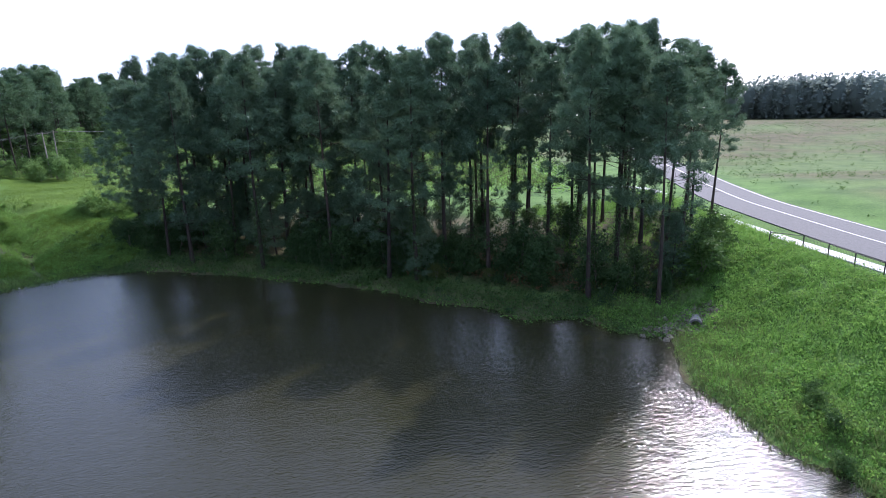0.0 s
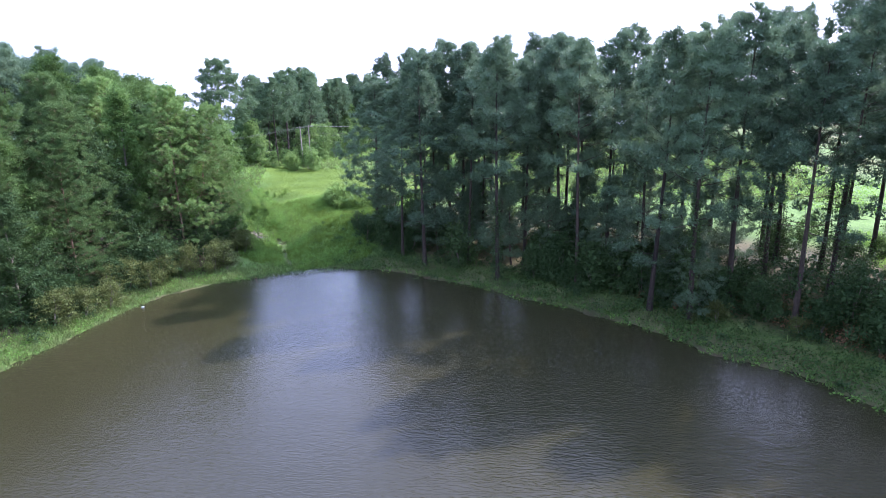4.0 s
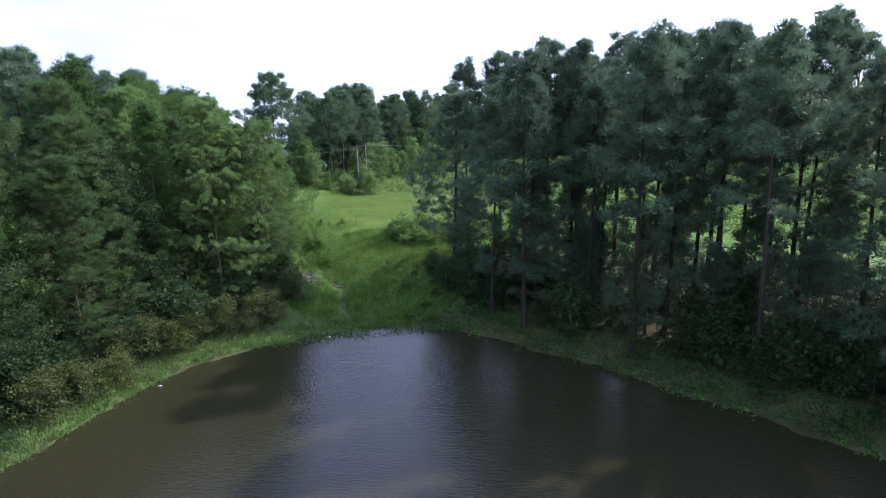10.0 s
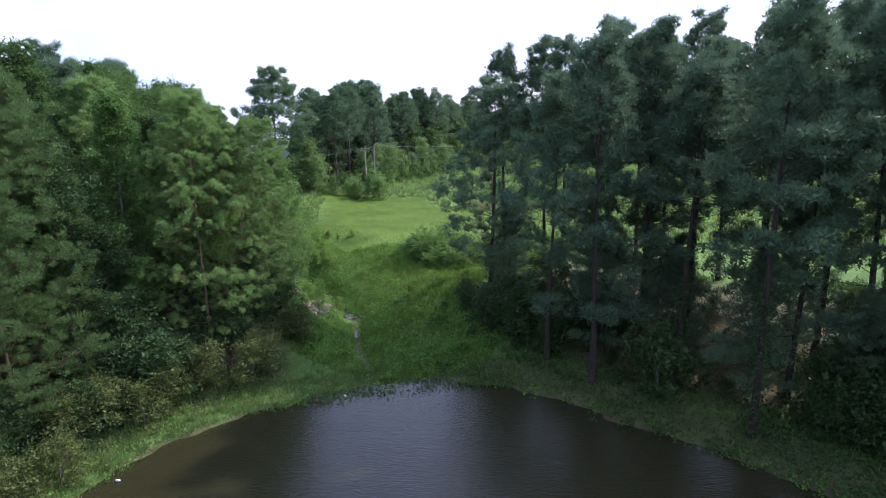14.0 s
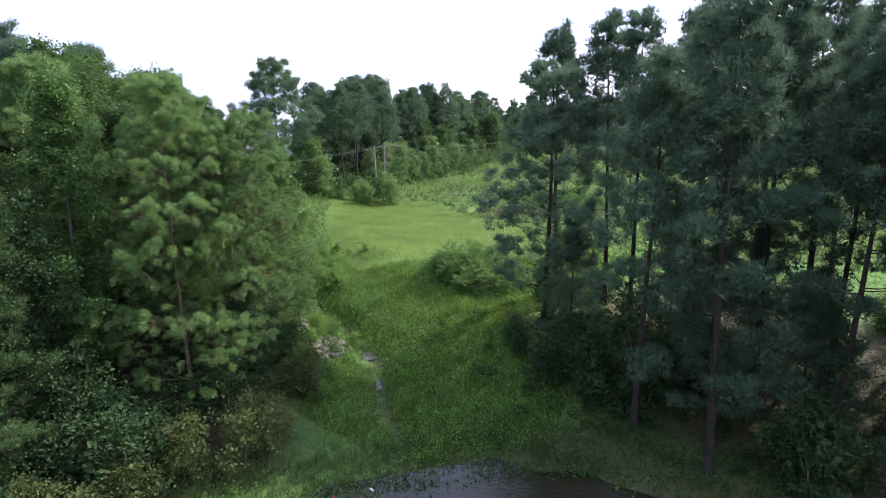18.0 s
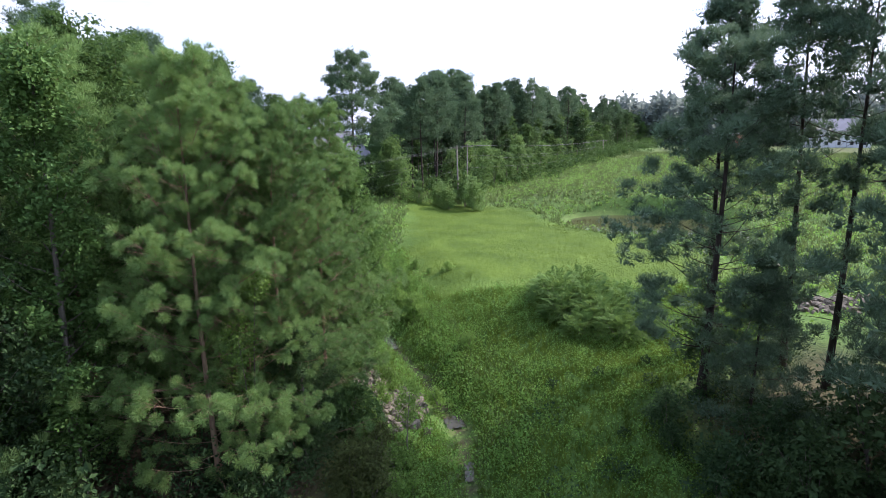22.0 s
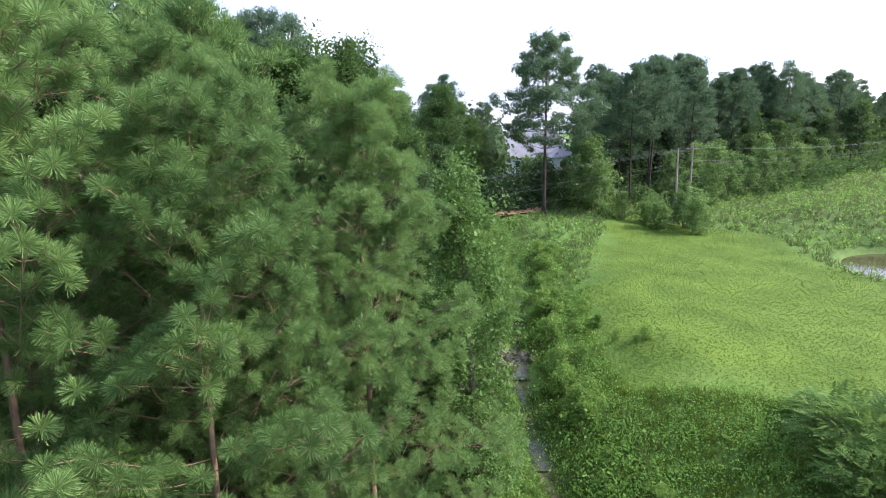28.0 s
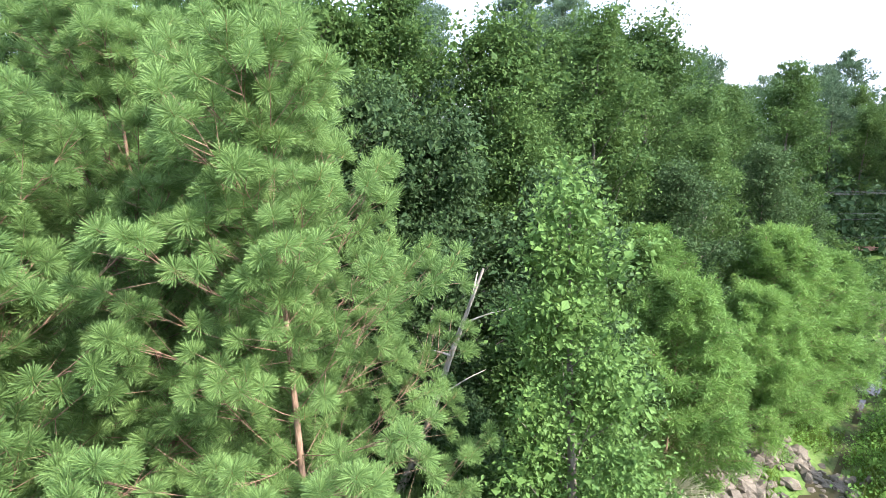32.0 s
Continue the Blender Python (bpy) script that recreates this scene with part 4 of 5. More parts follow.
for i in range(84):
    y = 112 + 200 * ((i + rf.random()) / 84) ** 1.15
    x = -109 - 14 * rf.random() - 0.02 * (y - 108) + (6 if y > 150 else 0)
    if not 40.5 < math.degrees(math.atan2(-43.5 - x, y - 54.7)) < 50.5:
        FARP[int(rf.integers(0, 4))].put(x, y, top=18.5 + 0.15 * min(y - 112, 48) + 6.5 * rf.random() - 0.07 * max(0, y - 250))
for i in range(60):
    y = 112 + 200 * ((i + rf.random()) / 60) ** 1.15
    x = -106 - 9 * rf.random() - 0.02 * (y - 108) + (8 if y > 160 else 0)
    big = 0.5 + 0.62 * rf.random()
    if not 41 < math.degrees(math.atan2(-43.5 - x, y - 54.7)) < 51.5:
        FARB[i % 2].put(x, y, big)

for x, y, k, z in [(-97, 127, 0, 26.4), (-97, 131.6, 2, 27.2), (-102.5, 139.5, 0, 29.0), (-101.5, 123.8, 0, 26.6), (-100, 147, 2, 26.0), (-104, 133, 1, 25.5)]:
    FARP[k].put(x, y, top=z)
M_LEAF_HEDGE = leafy("hedge_leaves", (0.058, 0.118, 0.038), (0.190, 0.315, 0.092), 0.55, 0.40, island=0.42)
HEDGE = [Kind("hedge_tree", broad_meshes(181 + k, H=(7.2, 9.5)[k], R=3.4, base=0.02, limbs=26, clumps=7, count=16, size=0.36, trunk_r=0.1, leaf=M_LEAF_HEDGE, clump_r=0.8, stems=3), "dense leafy green tree at the wood's edge", "tree", "trees of the far wood") for k in range(2)]
for x, y, k, z in [(-81.8, 119.5, 0, 9.6), (-84.5, 121.6, 0, 9.9), (-85.0, 117.6, 0, 8.8), (-88.0, 119.0, 0, 8.2), (-91.0, 117.0, 1, 8.6), (-94.2, 116.2, 1, 12.5), (-96.4, 117.6, 1, 15.4), (-98.4, 120.2, 1, 16.2),
                   (-91.0, 123.5, 0, 8.4), (-90.2, 129.0, 1, 8.8), (-91.0, 134.5, 1, 10.5), (-92.0, 140.0, 1, 14.2), (-92.4, 146.5, 1, 13.0), (-92.6, 152.5, 1, 12.0), (-93.0, 159.0, 1, 13.4), (-94.0, 167.0, 1, 12.4), (-95.0, 176.0, 1, 13.6), (-97.0, 186.0, 1, 13.0), (-99.0, 198.0, 1, 14.2), (-100.0, 212.0, 1, 13.6), (-101.0, 228.0, 1, 14.6), (-102.0, 246.0, 1, 15.0),
                   (-107.0, 120.0, 0, 10.4), (-110.0, 118.5, 1, 12.0), (-111.5, 123.5, 1, 12.4), (-108.0, 126.0, 1, 12.6), (-114.5, 121.0, 1, 12.6), (-118.0, 128.0, 1, 12.8), (-104.6, 121.6, 0, 8.6), (-96.5, 136.0, 1, 13.2), (-97.0, 143.0, 1, 14.4), (-98.0, 154.0, 1, 14.6), (-99.0, 170.0, 1, 15.6), (-102.0, 190.0, 1, 16.0)]:
    HEDGE[k].put(x, y, top=z)

# ---- shrubs ----
SHRUB = {
    "dark": [Kind("shrub", broad_meshes(91 + k, H=2.6 + 0.6 * k, R=1.7, base=0.02, limbs=18, clumps=5, count=26, size=0.155, trunk_r=0.05, leaf=M_LEAF_DARK_SHADE, clump_r=0.5, stems=3), "leafy shrub with dark, shade-toned leaves under the pines", "shrub", "shrubs of the grove") for k in range(2)],
    "green": [Kind("shrub", broad_meshes(94 + k, H=2.2 + 0.6 * k, R=1.6, base=0.02, limbs=18, clumps=5, count=24, size=0.145, trunk_r=0.05, leaf=M_LEAF, clump_r=0.45, stems=3), "green leafy shrub on the bank", "shrub", "shrubs along the stream") for k in range(2)],
    "light": [Kind("shrub", broad_meshes(97 + k, H=1.9 + 0.7 * k, R=1.1, base=0.02, limbs=16, clumps=5, count=20, size=0.125, trunk_r=0.03, leaf=M_LEAF_LIGHT, clump_r=0.35, stems=3), "light green sapling shrub by the stream", "shrub", "shrubs along the stream") for k in range(2)],
    "olive": [Kind("shrub", broad_meshes(100 + k, H=2.8, R=1.7, base=0.02, limbs=20, clumps=5, count=26, size=0.11, trunk_r=0.05, leaf=M_LEAF_OLIVE, clump_r=0.45, stems=4), "olive brown shrub at the water's edge", "shrub", "shrubs of the west bank") for k in range(2)],
}
rs = np.random.default_rng(19)


def shrubs(kind, spots, lo=0.7, hi=1.2):
    for n, (x, y) in enumerate(spots):
        SHRUB[kind][n % 2].put(x, y, lo + (hi - lo) * rs.random())


def jitter_line(line, n, wide):
    p = np.asarray(line, float)
    seg = np.r_[0, np.cumsum(np.hypot(*np.diff(p, axis=0).T))]
    s = np.sort(rs.random(n)) * seg[-1]
    return [(np.interp(v, seg, p[:, 0]) + wide * rs.normal(), np.interp(v, seg, p[:, 1]) + wide * rs.normal()) for v in s]


shrubs("dark", jitter_line([(-40, 68), (-28, 63.5), (-12, 59), (0, 52.5), (8, 48.5), (18, 44.5)], 70, 1.8), 0.4, 1.5)
shrubs("dark", jitter_line([(-37, 74), (-20, 69), (0, 62), (16, 55), (24, 50)], 30, 2.5), 0.4, 1.1)
shrubs("green", jitter_line([(-36, 82), (-20, 79), (-5, 74), (12, 68), (24, 64)], 30, 2.0), 0.4, 0.9)
shrubs("green", [(22, 45.5), (23.3, 46.2), (21.2, 44.2), (24.2, 47.3)], 1.1, 1.4)
shrubs("green", [(19.2, 26.1), (19.1, 23.9), (17.9, 21.4), (19.9, 27.3)], 0.35, 0.6)
shrubs("olive", jitter_line([(-8, 57), (2, 51.5), (10, 47.5)], 10, 1.2), 0.35, 0.7)
shrubs("olive", jitter_line([(-49.5, 34), (-51.5, 42), (-50.8, 48), (-49.5, 54)], 16, 0.8), 0.7, 1.2)
# west bank: darker leaf colour in place of the shade that falls there
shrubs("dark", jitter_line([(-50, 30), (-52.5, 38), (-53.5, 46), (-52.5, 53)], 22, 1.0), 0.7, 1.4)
shrubs("green", jitter_line([(-53, 56), (-56, 62), (-60, 66)], 10, 0.9), 0.6, 1.1)
shrubs("olive", jitter_line([(-50, 57), (-53, 61)], 6, 0.7), 0.6, 0.9)
shrubs("light", jitter_line([(-48.6, 57), (-50.6, 60.2), (-53.4, 63.4), (-55.4, 67)], 18, 0.9), 0.3, 0.75)
def clear_of_stream(spots, least):
    return [p for p in spots if polyline_distance(np.array([p[0]]), np.array([p[1]]), STREAM)[0][0] > least]


shrubs("light", clear_of_stream(jitter_line([(-60.5, 74.6), (-66.3, 79), (-71.5, 83.5), (-79, 90.5), (-86, 97)], 60, 0.7), 1.9), 0.45, 1.0)
shrubs("light", jitter_line([(-58, 69.2), (-64, 72.6), (-66.8, 74.6)], 10, 0.5), 0.3, 0.6)
shrubs("light", clear_of_stream(jitter_line([(-53, 70.5), (-60, 76), (-68, 83), (-78, 93), (-90, 102)], 30, 1.1), 1.6), 0.25, 0.6)


def frond_meshes(seed, H=2.3, R=1.9, n=420):
    rng = np.random.default_rng(seed)
    wood = []
    for k in range(7):
        wood.append(tube(branch_line((0, 0, -0.1), k * 0.9 + 0.3 * rng.normal(), 62 + 12 * rng.random(), H * 0.95, -18, 5), np.linspace(0.03, 0.008, 5), 4))
    o = unit(rng.normal(size=(n, 3))); o[:, 2] = np.abs(o[:, 2])
    c = o * (0.45 + 0.55 * rng.random((n, 1)) ** 0.5) * np.array([R, R, H * 0.9]) + np.array([0, 0, 0.15])
    lc, lt = fronds(rng, c, o, 0.75)
    wc, wt = gather(wood)
    return np_mesh("stems", wc, wt, M_BARK_GREY, True), np_mesh("fronds", lc, lt, M_LEAF_SUMAC)


SUMAC = [Kind("sumac_shrub", frond_meshes(111 + k, 2.2 + 0.4 * k, 1.8), "spreading shrub with long feathery fronds", "shrub", "feathery shrubs beside the meadow") for k in range(2)]
for k, (x, y, sc) in enumerate([(-52.0, 81.0, 0.85), (-49.5, 82.0, 1.0), (-47.0, 81.5, 0.95), (-50.6, 79.2, 1.05), (-48.0, 79.0, 1.1), (-45.6, 79.6, 0.9), (-46.5, 77.2, 1.0), (-49.2, 76.9, 0.85), (-44.2, 77.3, 0.9), (-44.8, 75.2, 0.8), (-47.3, 75.2, 0.7)]):
    SUMAC[k % 2].put(x, y, sc)
shrubs("green", jitter_line([(-76, 75), (-82, 83), (-90, 91), (-100, 97)], 14, 1.5), 0.9, 1.7)
shrubs("green", [(-89.5, 132), (-91, 134.5), (-92.5, 131), (-90.5, 136.5), (-93.5, 135)], 1.6, 2.0)

# young dark pines in the grove's shade
UNDER = Kind("understory_pine", pine_meshes(57, H=8.5, base=0.1, R=2.6, limbs=40, shoots=8, count=70, length=0.15, width=0.028, pad=0.34, brush=True, extra=0, trunk_r=0.08, full=True, dead=2, gap=0.4), "small dark pine in the shade of the grove", "tree", "small pines under the grove")
for x, y, s in [(-37, 68.5, 1.0), (-28.5, 64.5, 1.1), (-24, 63, 0.9), (-19, 61, 1.1), (-14.5, 60.5, 0.8), (-9.5, 57.5, 1.0), (-4, 54.5, 0.8), (19.5, 45, 0.7), (-12, 63, 1.0), (-7, 66, 1.0), (1, 60, 0.9), (-17, 68, 0.9), (-2, 51.5, 0.7)]:
    UNDER.put(x, y, s)
for x, y, s in [(-31, 72, 1.1), (-26.5, 69.5, 1.1), (-24, 66, 0.9)]:
    UNDER.put(x, y, s)


def thicket(name, lines, n, size, label, seed, mat, lo=1.0, hi=3.0, wide=2.5, leaf_n=150):
    """Many bushes grown into one another, too many to count."""
    rng = np.random.default_rng(seed)
    cs, os_ = [], []
    p = np.asarray(lines, float)
    seg = np.r_[0, np.cumsum(np.hypot(*np.diff(p, axis=0).T))]
    for v in rng.random(n) * seg[-1]:
        x, y = np.interp(v, seg, p[:, 0]) + wide * rng.normal(), np.interp(v, seg, p[:, 1]) + wide * rng.normal()
        h = lo + (hi - lo) * rng.random() ** 1.5
        o = unit(rng.normal(size=(leaf_n, 3))) * (0.55 + 0.5 * rng.random((leaf_n, 1)))
        o[:, 2] = np.abs(o[:, 2])
        cs.append(np.array([x, y, float(ground_z(x, y))]) + o * np.array([0.75 * h, 0.75 * h, h])); os_.append(unit(o))
    co, tr = leaves(rng, np.concatenate(cs), np.concatenate(os_), size, 0.1, 0.65)
    return tagged(new(name, np_mesh(name, co, tr, mat)), label, "thicket", kind="stuff")


thicket("wood_edge_thicket", [(-101, 117), (-98, 132), (-96, 150), (-94, 175), (-93, 215), (-92, 290)], 150, 0.55, "tangled green thicket along the wood's edge", 301, M_LEAF, 1.2, 5.0, 2.2, 130)
thicket("wood_floor_thicket", [(-112, 84), (-114, 100), (-116, 130), (-113, 170), (-112, 230), (-112, 290)], 150, 0.8, "dark undergrowth inside the far wood", 302, M_LEAF_DARK_SHADE, 2.0, 7.0, 5.0, 90)
# brush whose leaf colour carries the deep shade below the bank's trees
thicket("west_shade_brush", [(-50, 32), (-53, 40), (-54, 48), (-54.5, 55), (-59, 63)], 90, 0.16, "low brush between the bank's trees, shade put into its leaves", 305, M_LEAF_DARK_SHADE, 1.0, 4.5, 1.2, 300)
thicket("wood_corner_thicket", [(-104, 88), (-108, 100), (-110, 112), (-112, 124)], 90, 0.7, "tangled dark brush behind the track", 306, M_LEAF_DARK_SHADE, 2.0, 8.0, 3.5, 110)
thicket("grove_brush", [(-40, 70), (-26, 66), (-10, 61), (2, 55), (12, 49.5), (20, 46)], 420, 0.155, "low tangled brush on the grove's floor", 304, M_LEAF_DARK_SHADE, 0.4, 1.7, 4.2, 110)
thicket("west_bank_thicket", [(-55, 26), (-57, 36), (-58, 46), (-61, 56), (-66, 64), (-74, 70), (-86, 79), (-98, 88)], 170, 0.2, "dense undergrowth beneath the bank's trees", 303, M_LEAF_DARK_SHADE, 1.0, 4.0, 2.2, 240)

thicket("vine_tangle", [(-5, 56.5), (3, 52), (8, 49.3), (13, 46.3)], 60, 0.17, "tangle of brown vines and dead brush under the pines", 307, M_BROWN, 0.4, 1.9, 0.9, 80)

# ---- grass and weeds ----
def scatter(name, n, box, keep, z_sink, blades, height, width, mat, label, seed, leafs=0, lean=0.5):
    """Tufts over a stretch of ground where keep(x, y) allows, in one mesh."""
    rng = np.random.default_rng(seed)
    x = box[0] + (box[2] - box[0]) * rng.random(n); y = box[1] + (box[3] - box[1]) * rng.random(n)
    ok = keep(x, y) > rng.random(n)
    x, y = x[ok], y[ok]
    c = np.stack([x, y, ground_z(x, y) - z_sink], -1)
    h = height * (0.55 + 0.8 * rng.random(len(c)))
    if leafs:
        c2 = np.repeat(c, leafs, 0); h2 = np.repeat(h, leafs)[:, None]
        off = rng.normal(size=c2.shape) * np.array([0.45, 0.45, 0]) * h2 + np.array([0, 0, 1.0]) * rng.random((len(c2), 1)) * h2
        co, tr = leaves(rng, c2 + off, unit(off + 1e-3), width, 0.1, 0.7)
    else:
        c2 = np.repeat(c, blades, 0); h2 = np.repeat(h, blades)[:, None]
        root = c2 + rng.normal(size=c2.shape) * np.array([0.12, 0.12, 0]) * height
        d = unit(np.array([0, 0, 1.0]) + rng.normal(size=c2.shape) * lean * np.array([1, 1, 0.2]))
        sd = unit(np.cross(d, rng.normal(size=c2.shape))) * width / 2
        co = np.stack([root - sd, root + sd, root + d * h2], 1).reshape(-1, 3)
        tr = np.arange(len(co)).reshape(-1, 3)
    return tagged(new(name, np_mesh(name, co, tr, mat)), label, "grass", kind="stuff")


def not_wet(x, y):
    return pond_edge(x, y) > 0.1


def bank(x, y):
    d = pond_edge(x, y)
    return ramp01(d, -0.5, 0.4) * ramp01(d, 6.5, 2.5)


def slope_east(x, y):
    return ramp01(pond_edge(x, y), 0.3, 2) * ramp01(x, 30.2, 29.4) * (1 - inside(x, y, GROVE) * 0.75) * ramp01(y, 75, 66)


def bare(x, y):
    """One over open growth; nought on the pool, the stones and the riprap beside the stream."""
    pool = np.minimum(polyline_distance(x, y, [(-67.2, 76.8), (-71.0, 79.2)])[0], polyline_distance(x, y, [(-50.6, 65.4), (-53.6, 65.8)])[0] + 0.4)
    heap = polyline_distance(x, y, [(-66.5, 72.8), (-69.8, 75.3), (-73.2, 77.8)])[0]
    heap2 = polyline_distance(x, y, [(-52.4, 62.4), (-55.4, 64.4), (-57.0, 65.2)])[0]
    return ramp01(pool, 1.1, 1.7) * np.maximum(0.12, ramp01(heap, 0.6, 1.2)) * np.maximum(0.2, ramp01(heap2, 0.7, 1.3))


def weedy(x, y):
    ds, _ = polyline_distance(x, y, STREAM)
    m = inside(x, y, MEADOW)
    return (pond_edge(x, y) > 2) * (~m) * ramp01(ds, 0.12, 0.5) * (1 - inside(x, y, GROVE) * 0.85) * (stream_side(x, y) < 5) * bare(x, y)


def mown(x, y):
    return ramp01(polyline_distance(x, y, MEADOW, True)[0] * np.where(inside(x, y, MEADOW), 1, -1) + 1.6 * wobble(x, y, 0.5), -3.0, 2.0)


def rough_field(x, y):
    e = np.hypot((x - POND2[0]) / POND2[2], (y - POND2[1]) / POND2[3])
    return (~inside(x, y, MEADOW)) * (e > 1.08) * (stream_side(x, y) < 0) * (x < 28) * (1 - inside(x, y, GROVE) * 1.0) * (polyline_distance(x, y, [(-110, 92), (-104.6, 99.5), (-102.2, 106), (-102, 113)])[0] > 2.6)


scatter("bank_grass", 60000, (-54, 18, 24, 64), lambda x, y: bank(x, y) * np.clip(0.12 + ramp01(-x, 40, 46) + ramp01(x, 12, 15), 0, 1), 0.03, 5, 0.55, 0.05, M_REED, "tall grass and reeds along the pond's edge", 201)
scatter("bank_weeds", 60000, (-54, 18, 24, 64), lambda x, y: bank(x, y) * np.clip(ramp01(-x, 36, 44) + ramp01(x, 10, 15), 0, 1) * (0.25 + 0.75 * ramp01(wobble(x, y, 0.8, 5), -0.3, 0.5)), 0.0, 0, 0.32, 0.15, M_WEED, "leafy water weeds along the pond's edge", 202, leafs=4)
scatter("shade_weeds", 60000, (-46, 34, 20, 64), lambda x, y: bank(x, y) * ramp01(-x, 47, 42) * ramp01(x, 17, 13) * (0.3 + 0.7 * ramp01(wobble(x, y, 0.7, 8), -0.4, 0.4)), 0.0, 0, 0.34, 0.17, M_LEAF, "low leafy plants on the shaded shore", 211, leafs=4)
scatter("shore_mat", 9000, (-46, 34, 20, 64), lambda x, y: ramp01(pond_edge(x, y) + 0.9 * wobble(x, y, 0.6, 4) + 0.5 * wobble(x, y, 1.9, 1), -0.9, -0.1) * ramp01(pond_edge(x, y), 1.2, 0.2), -0.03, 0, 0.12, 0.17, M_WEED, "floating leaf mats at the water's edge", 212, leafs=5)
scatter("slope_grass", 26000, (12, 10, 31, 76), slope_east, 0.03, 5, 0.45, 0.05, M_WEED, "long green grass on the roadside slope", 203)
scatter("slope_weeds", 26000, (12, 10, 31, 76), lambda x, y: slope_east(x, y) * (0.15 + 0.85 * ramp01(wobble(x, y, 1.1, 2) + 0.7 * wobble(x, y, 2.7, 4), -0.5, 0.6)), 0.0, 0, 0.46, 0.15, M_WEED, "leafy weeds on the roadside slope", 204, leafs=7)
scatter("slope_clumps", 2600, (12, 10, 31, 60), lambda x, y: slope_east(x, y) * ramp01(wobble(x, y, 0.6, 1) + 0.6 * wobble(x, y, 1.9, 3), 0.0, 0.6), 0.0, 0, 0.8, 0.16, M_LEAF_LIGHT, "tall leafy clumps on the roadside slope", 216, leafs=20)
scatter("inlet_weeds", 48000, (-74, 56, -36, 92), lambda x, y: weedy(x, y) * (0.2 + 0.8 * ramp01(wobble(x, y, 1.3, 3) + 0.7 * wobble(x, y, 2.9, 1) + 0.4 * wobble(x, y, 0.33), -0.4, 0.6)), 0.0, 0, 0.42, 0.105, M_WEED, "leafy green weeds beside the stream", 205, leafs=6)
scatter("inlet_grass", 46000, (-74, 56, -36, 92), weedy, 0.03, 5, 0.46, 0.034, M_GRASS, "rank green grass beside the stream", 206)
def corridor(x, y):
    ds, a = polyline_distance(x, y, STREAM)
    side = stream_side(x, y)
    return bare(x, y) * ramp01(ds, 0.35, 0.9) * ramp01(side, -5.5, -3.5) * ramp01(side, 5, 2.5) * ramp01(a, 0.12, 0.2) * ramp01(a, 1.0, 0.9) * (0.25 + 0.75 * ramp01(wobble(x, y, 0.8, 6) + 0.5 * wobble(x, y, 2.1), -0.5, 0.4))


scatter("inlet_clumps", 3600, (-74, 56, -36, 92), lambda x, y: weedy(x, y) * ramp01(wobble(x, y, 0.55, 2) + 0.6 * wobble(x, y, 1.7, 5), -0.2, 0.5), 0.0, 0, 0.85, 0.13, M_WEED, "tall leafy clumps among the inlet's grass", 215, leafs=24)
scatter("tall_weeds", 15000, (-98, 58, -46, 104), corridor, 0.0, 0, 0.95, 0.17, M_WEED, "tall leafy weeds crowding the stream", 213, leafs=9)
scatter("stream_reeds", 9000, (-98, 58, -46, 104), corridor, 0.03, 6, 1.0, 0.045, M_REED, "tall reeds crowding the stream", 214)
scatter("meadow_grass", 110000, (-94, 78, -38, 126), mown, 0.02, 3, 0.12, 0.024, M_GRASS, "short mown bright green grass", 207)
scatter("rough_grass", 42000, (-104, 92, 20, 250), rough_field, 0.03, 4, 0.8, 0.12, M_REED, "rough tall grass round the small pond", 208)
scatter("rough_weeds", 15000, (-104, 84, 28, 220), rough_field, 0.0, 0, 0.6, 0.35, M_WEED, "green weeds in the rough field", 209, leafs=4)

for x, y, k, s in [(-112, 84, 0, 26.5), (-118, 92, 1, 25.5), (-122, 101, 0, 23.4), (-116, 106, 1, 22.6), (-126, 110, 0, 25.0), (-108, 92, 1, 21.0), (-130, 96, 1, 28.0), (-121, 80, 0, 27.5), (-134, 118, 0, 27.8), (-113, 76, 1, 28.0)]:
    FARP[k].put(x, y, top=s)
for x, y, k, s in [(-109, 86, 0, 0.9), (-115, 98, 1, 0.85), (-120, 112, 0, 0.9), (-108, 119, 1, 0.52), (-106, 122, 0, 0.5), (-104, 116.5, 1, 0.5), (-125, 92, 1, 1.0), (-101, 84, 0, 1.1), (-96, 90, 1, 0.8)]:
    FARB[k].put(x, y, s)

for x, y, k, s in [(-106, 84, 0, 1.1), (-111, 88, 1, 1.0), (-114, 94, 0, 1.05), (-115, 101, 1, 0.9), (-112, 107, 0, 0.9), (-118, 90, 1, 1.1), (-121, 98, 0, 1.1), (-119, 110, 1, 0.95), (-103, 79, 1, 1.1), (-113, 110.5, 2, 0.95)]:
    GUM[k].put(x, y, s)

